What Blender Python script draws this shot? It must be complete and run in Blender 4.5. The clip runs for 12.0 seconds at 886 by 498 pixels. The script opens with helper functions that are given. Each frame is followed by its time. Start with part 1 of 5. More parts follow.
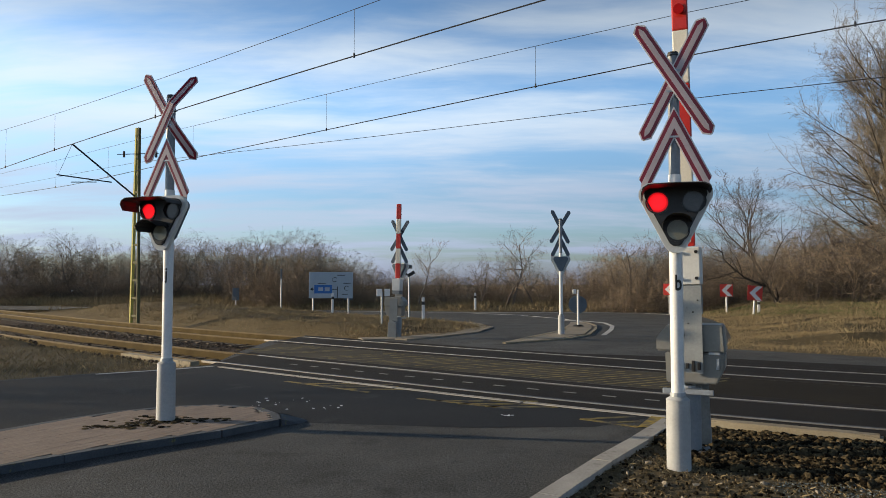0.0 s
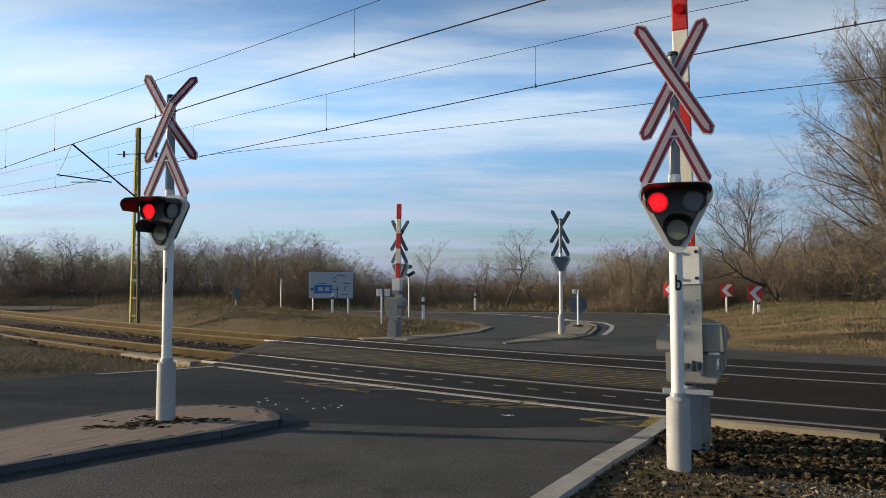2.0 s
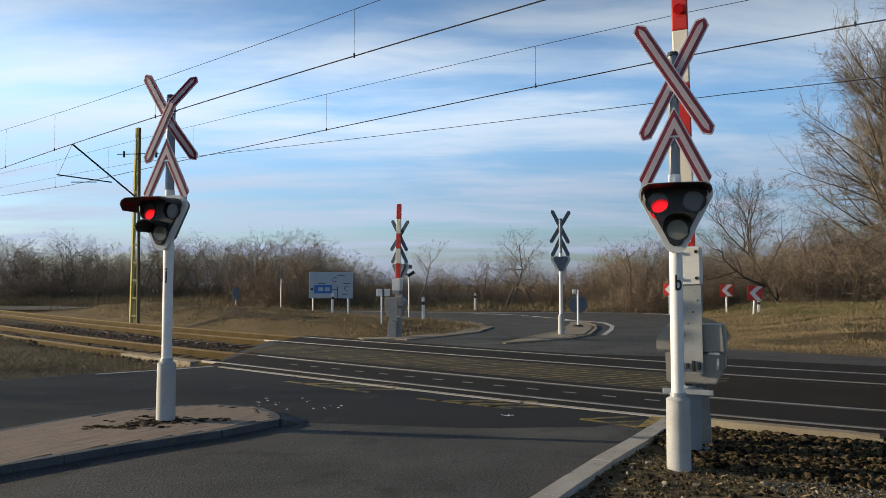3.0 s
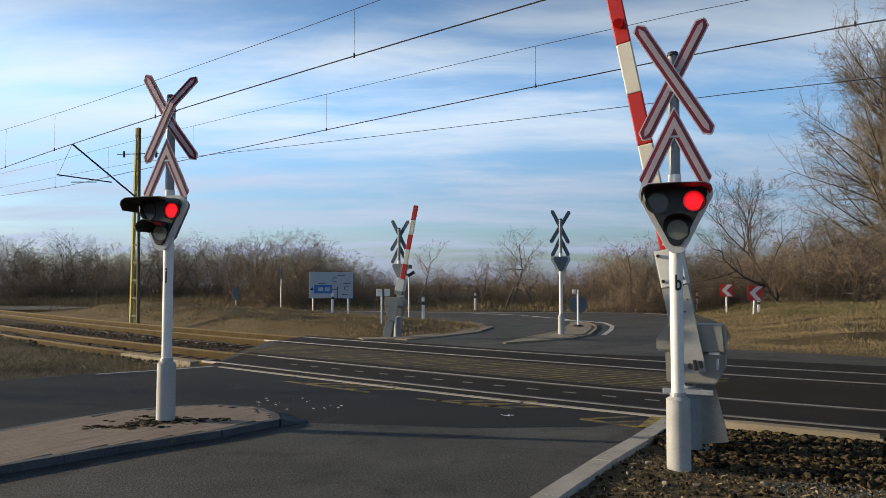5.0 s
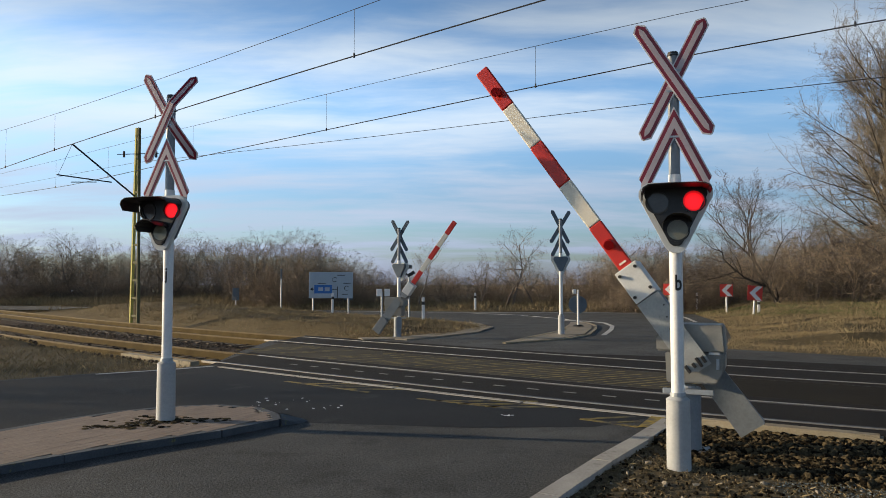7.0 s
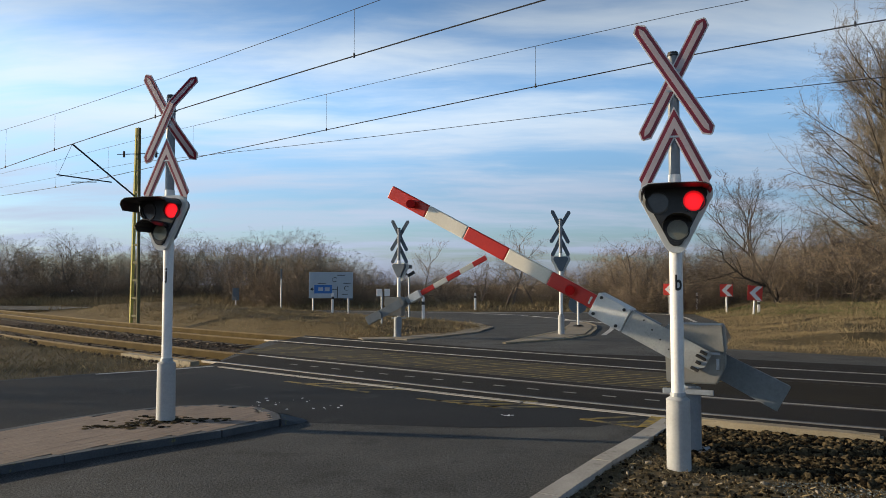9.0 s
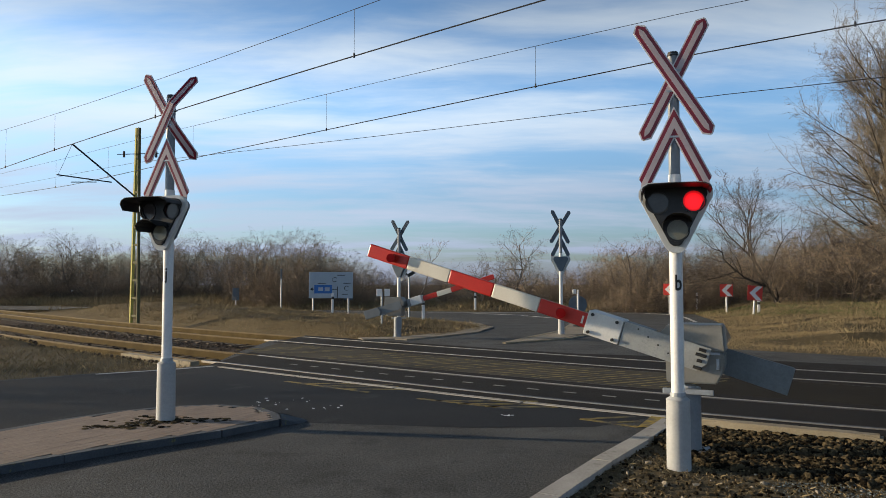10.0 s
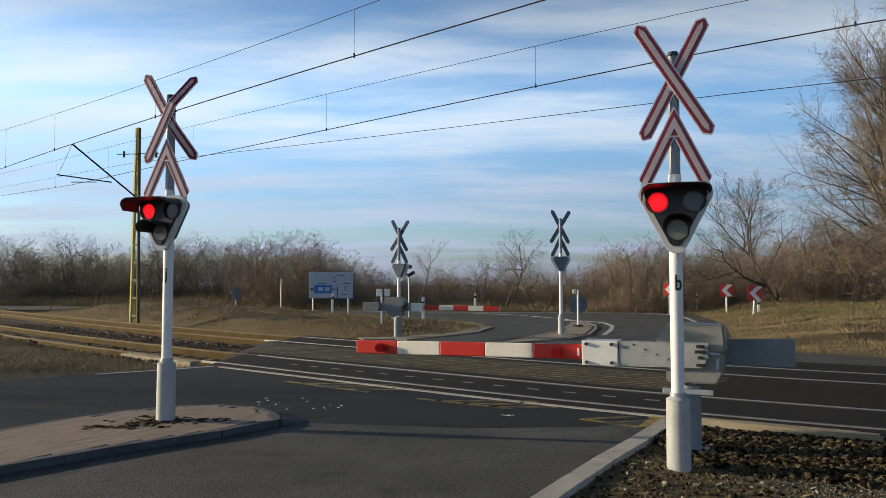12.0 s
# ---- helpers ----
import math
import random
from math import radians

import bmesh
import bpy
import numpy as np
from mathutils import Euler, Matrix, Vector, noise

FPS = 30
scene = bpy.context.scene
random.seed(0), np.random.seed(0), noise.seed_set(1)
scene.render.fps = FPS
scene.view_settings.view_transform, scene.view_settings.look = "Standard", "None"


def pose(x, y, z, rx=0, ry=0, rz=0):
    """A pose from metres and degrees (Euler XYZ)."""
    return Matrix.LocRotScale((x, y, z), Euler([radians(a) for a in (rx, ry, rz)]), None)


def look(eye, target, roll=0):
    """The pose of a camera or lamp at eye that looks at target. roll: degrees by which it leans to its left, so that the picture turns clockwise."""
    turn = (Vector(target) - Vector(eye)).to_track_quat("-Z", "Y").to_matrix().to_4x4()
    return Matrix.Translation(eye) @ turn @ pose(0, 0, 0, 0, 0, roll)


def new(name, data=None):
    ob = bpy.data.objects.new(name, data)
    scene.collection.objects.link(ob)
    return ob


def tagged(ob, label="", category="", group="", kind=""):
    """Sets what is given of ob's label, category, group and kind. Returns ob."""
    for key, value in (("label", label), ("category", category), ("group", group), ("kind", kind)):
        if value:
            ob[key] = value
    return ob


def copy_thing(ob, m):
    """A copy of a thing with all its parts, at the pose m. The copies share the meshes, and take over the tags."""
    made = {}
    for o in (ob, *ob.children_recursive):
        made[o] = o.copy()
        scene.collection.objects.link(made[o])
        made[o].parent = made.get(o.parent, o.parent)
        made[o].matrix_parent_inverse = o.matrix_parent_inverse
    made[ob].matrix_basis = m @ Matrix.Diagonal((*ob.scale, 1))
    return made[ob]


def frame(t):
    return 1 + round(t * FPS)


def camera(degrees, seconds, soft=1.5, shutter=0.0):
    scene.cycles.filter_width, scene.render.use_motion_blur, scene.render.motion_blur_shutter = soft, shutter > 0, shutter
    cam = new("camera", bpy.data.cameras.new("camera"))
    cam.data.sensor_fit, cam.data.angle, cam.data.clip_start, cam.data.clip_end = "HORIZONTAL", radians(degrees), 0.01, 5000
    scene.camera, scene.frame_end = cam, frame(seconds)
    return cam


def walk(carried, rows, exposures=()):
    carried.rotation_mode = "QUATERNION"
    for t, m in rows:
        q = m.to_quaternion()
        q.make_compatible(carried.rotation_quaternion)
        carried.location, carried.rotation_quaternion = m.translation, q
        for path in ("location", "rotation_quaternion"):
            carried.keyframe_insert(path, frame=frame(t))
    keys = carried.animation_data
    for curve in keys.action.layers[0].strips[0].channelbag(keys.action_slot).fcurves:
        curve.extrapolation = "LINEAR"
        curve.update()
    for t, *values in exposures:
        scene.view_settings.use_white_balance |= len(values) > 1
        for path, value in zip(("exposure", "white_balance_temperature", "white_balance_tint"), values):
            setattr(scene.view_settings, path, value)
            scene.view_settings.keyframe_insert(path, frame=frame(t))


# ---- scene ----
cam = camera(62.186, 12.0, 0.55)
walk(cam, [(0, look((0, 0, 1.6), (0, 20, 1.6 + 20 * 0.048462))), (12, look((0, 0, 1.6), (0, 20, 1.6 + 20 * 0.048462)))], exposures=[(0, 0.32), (12, 0.32)])

# ---------------------------------------------------------------- light
SUN_AZ, SUN_EL = radians(-80.5), radians(11.5)      # azimuth from +Y towards +X
world = bpy.data.worlds.new("sky")
scene.world = world
world.use_nodes = True
wt = world.node_tree
wt.nodes.clear()


def wn(kind, **kw):
    n = wt.nodes.new(kind)
    for k, v in kw.items():
        if k == "op":
            n.operation = v
        elif k.startswith("i"):
            n.inputs[int(k[1:])].default_value = v
    return n


sky = wn("ShaderNodeTexSky")
sky.sky_type = "NISHITA"
sky.sun_disc = False
sky.sun_elevation, sky.sun_rotation = SUN_EL, SUN_AZ % (2 * math.pi)
sky.altitude, sky.air_density, sky.dust_density, sky.ozone_density = 120, 1.0, 1.2, 1.6
co = wn("ShaderNodeTexCoord")
sep = wn("ShaderNodeSeparateXYZ")
zup = wn("ShaderNodeMath", op="ADD", i1=0.16)
zcl = wn("ShaderNodeMath", op="MAXIMUM", i1=0.03)
dx, dy = wn("ShaderNodeMath", op="DIVIDE"), wn("ShaderNodeMath", op="DIVIDE")
com = wn("ShaderNodeCombineXYZ")
warp = wn("ShaderNodeTexNoise")
warp.inputs["Scale"].default_value = 0.9
warp.inputs["Detail"].default_value = 3
wadd = wn("ShaderNodeVectorMath", op="MULTIPLY_ADD")
wadd.inputs[1].default_value = (0.7, 0.30, 0)
cmap = wn("ShaderNodeMapping")
cmap.inputs["Scale"].default_value = (0.42, 1.30, 1)
cmap.inputs["Rotation"].default_value = (0, 0, radians(-7))
cmap.inputs["Location"].default_value = (1.3, 0.4, 0)
cn = wn("ShaderNodeTexNoise")
cn.inputs["Scale"].default_value, cn.inputs["Detail"].default_value, cn.inputs["Roughness"].default_value = 1.9, 9, 0.56
cr = wn("ShaderNodeMapRange")
cr.inputs[1].default_value, cr.inputs[2].default_value, cr.inputs[3].default_value, cr.inputs[4].default_value = 0.34, 0.68, 0.0, 0.88
cr.interpolation_type = "SMOOTHSTEP"
cl = wn("ShaderNodeMix")
cl.data_type = "RGBA"
CLOUD = 8.7
cl.inputs["B"].default_value = (CLOUD * 0.765, CLOUD * 0.88, CLOUD * 1.0, 1)
tint = wn("ShaderNodeMix")
tint.data_type, tint.blend_type = "RGBA", "MULTIPLY"
tint.inputs["Factor"].default_value = 1
tint.inputs["B"].default_value = (1.62, 2.02, 2.50, 1)
bg = wn("ShaderNodeBackground")
bg.inputs["Strength"].default_value = 0.10
out = wn("ShaderNodeOutputWorld")
L = wt.links.new
L(co.outputs["Generated"], sep.inputs[0])
L(sep.outputs[2], zcl.inputs[0])
L(zcl.outputs[0], zup.inputs[0])
L(sep.outputs[0], dx.inputs[0]), L(zup.outputs[0], dx.inputs[1])
L(sep.outputs[1], dy.inputs[0]), L(zup.outputs[0], dy.inputs[1])
L(dx.outputs[0], com.inputs[0]), L(dy.outputs[0], com.inputs[1])
L(com.outputs[0], warp.inputs["Vector"])
L(warp.outputs["Color"], wadd.inputs[0]), L(com.outputs[0], wadd.inputs[2])
L(wadd.outputs[0], cmap.inputs["Vector"])
L(cmap.outputs[0], cn.inputs["Vector"])
L(cn.outputs[0], cr.inputs[0])
L(sky.outputs[0], tint.inputs["A"])
L(tint.outputs["Result"], cl.inputs["A"])
thin = wn("ShaderNodeMapRange")           # the thin veil fades overhead, where the way through it is shortest
thin.inputs[1].default_value, thin.inputs[2].default_value, thin.inputs[3].default_value, thin.inputs[4].default_value = 0.30, 0.75, 1.0, 0.15
veil = wn("ShaderNodeMath", op="MULTIPLY")
L(sep.outputs[2], thin.inputs[0])
L(cr.outputs[0], veil.inputs[0]), L(thin.outputs[0], veil.inputs[1])
L(veil.outputs[0], cl.inputs["Factor"])
haze = wn("ShaderNodeValToRGB")            # brightness of the sky with height: dull haze low down, bright veil, deeper overhead
haze.color_ramp.interpolation = "EASE"
for k, (p, g) in enumerate(((0.0, 0.54), (0.10, 0.68), (0.24, 0.98), (0.38, 0.64), (0.56, 0.22), (1.0, 0.10))):
    e = haze.color_ramp.elements[k] if k < 2 else haze.color_ramp.elements.new(p)
    e.position, e.color = p, (g * (0.98, 0.93, 0.90)[0 if p > 0.15 else 1 if p > 0 else 2], g * (0.985, 0.945, 0.90)[0 if p > 0.15 else 1 if p > 0 else 2], g * (0.99, 1.06, 1.16)[0 if p > 0.15 else 1 if p > 0 else 2], 1)
dull = wn("ShaderNodeMix")
dull.data_type, dull.blend_type = "RGBA", "MULTIPLY"
dull.inputs["Factor"].default_value = 1
L(sep.outputs[2], haze.inputs[0])
L(cl.outputs["Result"], dull.inputs["A"]), L(haze.outputs[0], dull.inputs["B"])
away = wn("ShaderNodeMapRange")            # the sky dims away from the sun's side
away.inputs[1].default_value, away.inputs[2].default_value, away.inputs[3].default_value, away.inputs[4].default_value = -0.1, 0.6, 1.03, 0.74
side = wn("ShaderNodeVectorMath", op="SCALE")
L(sep.outputs[0], away.inputs[0])
L(dull.outputs["Result"], side.inputs[0]), L(away.outputs[0], side.inputs["Scale"])
L(side.outputs[0], bg.inputs[0])
L(bg.outputs[0], out.inputs[0])

sun = new("sun", bpy.data.lights.new("sun", "SUN"))
sun.data.energy, sun.data.angle, sun.data.color = 4.8, radians(0.6), (1.0, 0.80, 0.54)
sd = Vector((math.sin(SUN_AZ) * math.cos(SUN_EL), math.cos(SUN_AZ) * math.cos(SUN_EL), math.sin(SUN_EL)))
sun.matrix_world = look(sd * 100, (0, 0, 0))


# ---------------------------------------------------------------- materials
def surface(name, dark, light, rough=0.8, metal=0.0, scale=3.0, fine=60.0, bump=0.3, depth=0.01, spots=None, spot_at=(0.6, 0.7), per=0.0, island=0.0, span=(0.30, 0.70), grain=0.45, spec=0.5, stretch=(1, 1, 1)):
    """Two-scale coloured noise between dark and light, with relief; spots: a third colour in patches."""
    m = bpy.data.materials.new(name)
    m.use_nodes = True
    nt = m.node_tree
    b = nt.nodes["Principled BSDF"]
    tc = nt.nodes.new("ShaderNodeTexCoord")
    mp = nt.nodes.new("ShaderNodeMapping")
    mp.inputs["Scale"].default_value = stretch
    nt.links.new(tc.outputs["Object"], mp.inputs[0])

    def nz(s, d=4, r=0.6):
        n = nt.nodes.new("ShaderNodeTexNoise")
        n.inputs["Scale"].default_value, n.inputs["Detail"].default_value, n.inputs["Roughness"].default_value = s, d, r
        nt.links.new(mp.outputs[0], n.inputs["Vector"])
        return n

    def mth(op, a, c):
        n = nt.nodes.new("ShaderNodeMath")
        n.operation = op
        for i, v in enumerate((a, c)):
            if isinstance(v, (int, float)):
                n.inputs[i].default_value = v
            else:
                nt.links.new(v, n.inputs[i])
        return n.outputs[0]

    big, small = nz(scale), nz(fine, 3, 0.7)
    f = mth("ADD", mth("MULTIPLY", big.outputs[0], 1 - grain), mth("MULTIPLY", small.outputs[0], grain))
    if per:
        oi = nt.nodes.new("ShaderNodeObjectInfo")
        f = mth("ADD", f, mth("MULTIPLY", mth("SUBTRACT", oi.outputs["Random"], 0.5), per))
    if island:
        ge = nt.nodes.new("ShaderNodeNewGeometry")
        f = mth("ADD", f, mth("MULTIPLY", mth("SUBTRACT", ge.outputs["Random Per Island"], 0.5), island))
    r = nt.nodes.new("ShaderNodeValToRGB")
    r.color_ramp.elements[0].position, r.color_ramp.elements[1].position = span
    r.color_ramp.elements[0].color, r.color_ramp.elements[1].color = (*dark, 1), (*light, 1)
    nt.links.new(f, r.inputs[0])
    col = r.outputs[0]
    if spots:
        sp = nz(scale * 2.3, 6, 0.65)
        mr = nt.nodes.new("ShaderNodeMapRange")
        mr.inputs[1].default_value, mr.inputs[2].default_value = spot_at
        nt.links.new(sp.outputs[0], mr.inputs[0])
        mx = nt.nodes.new("ShaderNodeMix")
        mx.data_type = "RGBA"
        mx.inputs["B"].default_value = (*spots, 1)
        nt.links.new(mr.outputs[0], mx.inputs["Factor"])
        nt.links.new(col, mx.inputs["A"])
        col = mx.outputs["Result"]
    nt.links.new(col, b.inputs["Base Color"])
    rr = nt.nodes.new("ShaderNodeMapRange")
    rr.inputs[3].default_value, rr.inputs[4].default_value = max(0.05, rough - 0.12), min(1, rough + 0.12)
    nt.links.new(f, rr.inputs[0])
    nt.links.new(rr.outputs[0], b.inputs["Roughness"])
    b.inputs["Metallic"].default_value = metal
    b.inputs["Specular IOR Level"].default_value = spec
    if bump:
        bp = nt.nodes.new("ShaderNodeBump")
        bp.inputs["Strength"].default_value, bp.inputs["Distance"].default_value = bump, depth
        nt.links.new(f, bp.inputs["Height"])
        nt.links.new(bp.outputs[0], b.inputs["Normal"])
    return m


def glow(name, colour, strength, radius):
    """A lit lens: brightest in the middle, dimmer towards its rim."""
    m = bpy.data.materials.new(name)
    m.use_nodes = True
    nt = m.node_tree
    b = nt.nodes["Principled BSDF"]
    b.inputs["Base Color"].default_value = (*[c * 0.3 for c in colour], 1)
    b.inputs["Emission Color"].default_value = (*colour, 1)
    tc, flat, size, fall = (nt.nodes.new(k) for k in ("ShaderNodeTexCoord", "ShaderNodeVectorMath", "ShaderNodeVectorMath", "ShaderNodeMapRange"))
    flat.operation, size.operation = "MULTIPLY", "LENGTH"
    flat.inputs[1].default_value = (1, 0, 1)
    fall.interpolation_type = "SMOOTHSTEP"
    fall.inputs[1].default_value, fall.inputs[2].default_value, fall.inputs[3].default_value, fall.inputs[4].default_value = radius * 0.45, radius * 1.05, strength, strength * 0.25
    nt.links.new(tc.outputs["Object"], flat.inputs[0])
    nt.links.new(flat.outputs[0], size.inputs[0])
    nt.links.new(size.outputs["Value"], fall.inputs[0])
    nt.links.new(fall.outputs[0], b.inputs["Emission Strength"])
    return m


M = dict(
    grass_soil=surface("dry_grass_soil", (0.066, 0.052, 0.030), (0.195, 0.155, 0.092), 0.95, spec=0.1, scale=0.35, fine=9, bump=0.8, depth=0.06, spots=(0.11, 0.13, 0.04), spot_at=(0.62, 0.75)),
    asphalt=surface("asphalt", (0.012, 0.0125, 0.0128), (0.108, 0.112, 0.112), 0.9, scale=0.7, fine=48, bump=1.0, depth=0.012, span=(0.39, 0.63), grain=0.74, spec=0.42, spots=(0.016, 0.016, 0.018), spot_at=(0.55, 0.72)),
    asphalt_dark=surface("dark_bluish_asphalt", (0.005, 0.006, 0.0075), (0.025, 0.028, 0.033), 0.85, scale=0.5, fine=36, bump=0.9, depth=0.010, grain=0.55, spec=0.22, spots=(0.045, 0.045, 0.046), spot_at=(0.58, 0.78)),
    asphalt_old=surface("worn_crossing_asphalt", (0.006, 0.0055, 0.005), (0.024, 0.020, 0.016), 0.92, scale=0.8, fine=50, bump=0.8, depth=0.010, spec=0.18, spots=(0.011, 0.011, 0.012), spot_at=(0.5, 0.7)),
    asphalt_dirt=surface("dusty_brown_asphalt", (0.028, 0.025, 0.018), (0.095, 0.083, 0.058), 0.92, scale=0.6, fine=45, bump=0.8, depth=0.010, spec=0.2, spots=(0.075, 0.062, 0.03), spot_at=(0.55, 0.75)),
    asphalt_brown=surface("dark_brown_asphalt", (0.010, 0.0085, 0.006), (0.040, 0.034, 0.024), 0.92, scale=0.6, fine=45, bump=0.8, depth=0.010, spec=0.1),
    sand_concrete=surface("sandy_worn_concrete", (0.20, 0.17, 0.115), (0.36, 0.31, 0.22), 0.92, scale=2.5, fine=60, bump=0.5, depth=0.008, spots=(0.12, 0.10, 0.07), spot_at=(0.56, 0.7)),
    ballast_bed=surface("rusty_ballast", (0.018, 0.012, 0.008), (0.085, 0.057, 0.038), 0.95, scale=2.2, fine=22, bump=1.0, depth=0.05, grain=0.6, spec=0.15),
    pipe=surface("weathered_grey_paint", (0.31, 0.32, 0.325), (0.46, 0.47, 0.47), 0.55, scale=3, fine=40, bump=0.12, depth=0.002, spots=(0.16, 0.15, 0.14), spot_at=(0.66, 0.78)),
    plate=surface("mottled_galvanised_plate", (0.25, 0.262, 0.258), (0.40, 0.415, 0.405), 0.55, 0.15, scale=7, fine=40, bump=0.1, depth=0.002, spots=(0.18, 0.19, 0.187), spot_at=(0.60, 0.74)),
    dark_bark=surface("dark_wet_bark", (0.020, 0.016, 0.013), (0.065, 0.052, 0.042), 0.95, scale=2, fine=18, bump=0.4, depth=0.02),
    twig_dark=surface("dark_brown_twigs", (0.050, 0.039, 0.030), (0.165, 0.130, 0.095), 0.95, scale=0.4, fine=3, bump=0, island=0.5),
    frost=surface("frosted_soil", (0.045, 0.058, 0.062), (0.15, 0.18, 0.19), 0.9, scale=5, fine=60, bump=0.5, depth=0.01, island=0.5),
    concrete=surface("concrete", (0.24, 0.235, 0.22), (0.45, 0.435, 0.41), 0.9, scale=2.5, fine=60, bump=0.4, depth=0.006, spots=(0.2, 0.19, 0.17), spot_at=(0.58, 0.7)),
    kerb_paint=surface("worn_kerb", (0.034, 0.042, 0.052), (0.095, 0.105, 0.12), 0.85, scale=2.5, fine=50, bump=0.4, depth=0.006, spots=(0.18, 0.19, 0.06), spot_at=(0.62, 0.72)),
    paver=surface("red_pavers", (0.175, 0.135, 0.11), (0.30, 0.235, 0.19), 0.9, scale=1.2, fine=50, bump=0.5, depth=0.005, per=0.14),
    gravel=surface("pale_gravel", (0.17, 0.148, 0.112), (0.33, 0.29, 0.23), 0.95, scale=1.2, fine=40, bump=0.8, depth=0.02),
    ballast=surface("ballast_stone", (0.022, 0.015, 0.010), (0.105, 0.072, 0.048), 0.95, scale=2, fine=30, bump=1.0, depth=0.04, island=0.5),
    soil=surface("dark_clods", (0.007, 0.0055, 0.0035), (0.105, 0.082, 0.047), 0.95, spec=0.05, scale=5, fine=60, bump=0.8, depth=0.015, island=0.55),
    rail=surface("rusty_rail", (0.046, 0.033, 0.014), (0.105, 0.076, 0.032), 0.95, 0.0, spec=0.08, scale=2, fine=60, bump=0.3, depth=0.003),
    rail_dull=surface("dull_rail_head", (0.075, 0.055, 0.028), (0.16, 0.12, 0.065), 0.8, 0.1, spec=0.2, scale=2, fine=40, bump=0.1, depth=0.002),
    rail_top=surface("sky_bright_rail_head", (0.17, 0.16, 0.145), (0.32, 0.30, 0.27), 0.45, 0.35, scale=2, fine=40, bump=0.05, depth=0.001),
    sleeper=surface("concrete_sleeper", (0.07, 0.056, 0.042), (0.17, 0.14, 0.105), 0.92, scale=3, fine=50, bump=0.4, depth=0.006),
    dark=surface("dark_rubber", (0.010, 0.010, 0.011), (0.028, 0.028, 0.03), 0.7, scale=4, fine=40, bump=0.2, depth=0.003),
    yellow=surface("worn_yellow_paint", (0.17, 0.125, 0.022), (0.42, 0.30, 0.035), 0.8, scale=1.6, fine=45, bump=0.3, depth=0.003, spots=(0.07, 0.065, 0.055), spot_at=(0.48, 0.62)),
    yellow_faded=surface("faded_yellow_paint", (0.11, 0.085, 0.025), (0.29, 0.215, 0.045), 0.85, scale=1.6, fine=45, bump=0.3, depth=0.003, spots=(0.035, 0.032, 0.026), spot_at=(0.46, 0.60)),
    deck_mark=surface("faded_grey_mark", (0.09, 0.09, 0.09), (0.22, 0.22, 0.215), 0.85, scale=3, fine=40, bump=0.2, depth=0.003),
    white_line=surface("worn_white_paint", (0.30, 0.30, 0.29), (0.60, 0.60, 0.58), 0.8, scale=2, fine=45, bump=0.3, depth=0.003, spots=(0.08, 0.08, 0.08), spot_at=(0.6, 0.75)),
    white=surface("white_post_paint", (0.60, 0.60, 0.60), (0.84, 0.84, 0.83), 0.45, scale=3, fine=40, bump=0.08, depth=0.002, spots=(0.45, 0.43, 0.40), spot_at=(0.68, 0.8)),
    galv=surface("galvanised_steel", (0.30, 0.33, 0.36), (0.46, 0.49, 0.52), 0.5, 0.55, scale=4, fine=30, bump=0.1, depth=0.002),
    pole_grey=surface("grey_pole_paint", (0.16, 0.18, 0.21), (0.27, 0.30, 0.33), 0.5, 0.1, scale=4, fine=40, bump=0.08, depth=0.002),
    cream=surface("cream_boom_paint", (0.66, 0.61, 0.50), (0.82, 0.78, 0.67), 0.42, scale=3, fine=50, bump=0.05, depth=0.001, spots=(0.5, 0.46, 0.38), spot_at=(0.66, 0.82)),
    red=surface("red_boom_paint", (0.46, 0.018, 0.010), (0.58, 0.030, 0.014), 0.38, scale=3, fine=50, bump=0.05, depth=0.001),
    sign_red=surface("dark_red_sign_film", (0.17, 0.005, 0.018), (0.25, 0.010, 0.026), 0.35, scale=5, fine=60, bump=0.03, depth=0.001),
    sign_white=surface("pale_sign_film", (0.44, 0.36, 0.37), (0.56, 0.47, 0.47), 0.4, scale=5, fine=60, bump=0.03, depth=0.001),
    sign_edge=surface("white_sign_edge", (0.62, 0.60, 0.60), (0.78, 0.76, 0.75), 0.4, scale=5, fine=60, bump=0.03, depth=0.001),
    sign_back=surface("grey_sign_back", (0.075, 0.095, 0.115), (0.14, 0.17, 0.20), 0.5, 0.2, scale=5, fine=60, bump=0.05, depth=0.001),
    plastic=surface("matt_black_plastic", (0.010, 0.010, 0.011), (0.028, 0.027, 0.026), 0.5, scale=6, fine=60, bump=0.05, depth=0.001),
    panel_white=surface("signal_head_white", (0.56, 0.56, 0.53), (0.74, 0.74, 0.71), 0.45, scale=4, fine=60, bump=0.04, depth=0.001, spots=(0.36, 0.36, 0.34), spot_at=(0.64, 0.80)),
    lens_off=surface("unlit_lens", (0.045, 0.040, 0.042), (0.095, 0.085, 0.085), 0.15, scale=8, fine=120, bump=0.3, depth=0.003),
    lens_white=surface("unlit_clear_lens", (0.17, 0.165, 0.115), (0.30, 0.285, 0.215), 0.15, scale=8, fine=120, bump=0.3, depth=0.003),
    lens_on=glow("lit_red_lens", (1.0, 0.008, 0.014), 1.3, 0.085),
    lens_boom=surface("boom_lamp_red", (0.42, 0.006, 0.010), (0.58, 0.012, 0.015), 0.15, scale=8, fine=60, bump=0.03, depth=0.001),
    grey_case=surface("grey_cabinet_paint", (0.18, 0.178, 0.165), (0.26, 0.257, 0.235), 0.5, scale=3, fine=40, bump=0.08, depth=0.002, spots=(0.13, 0.125, 0.115), spot_at=(0.64, 0.78)),
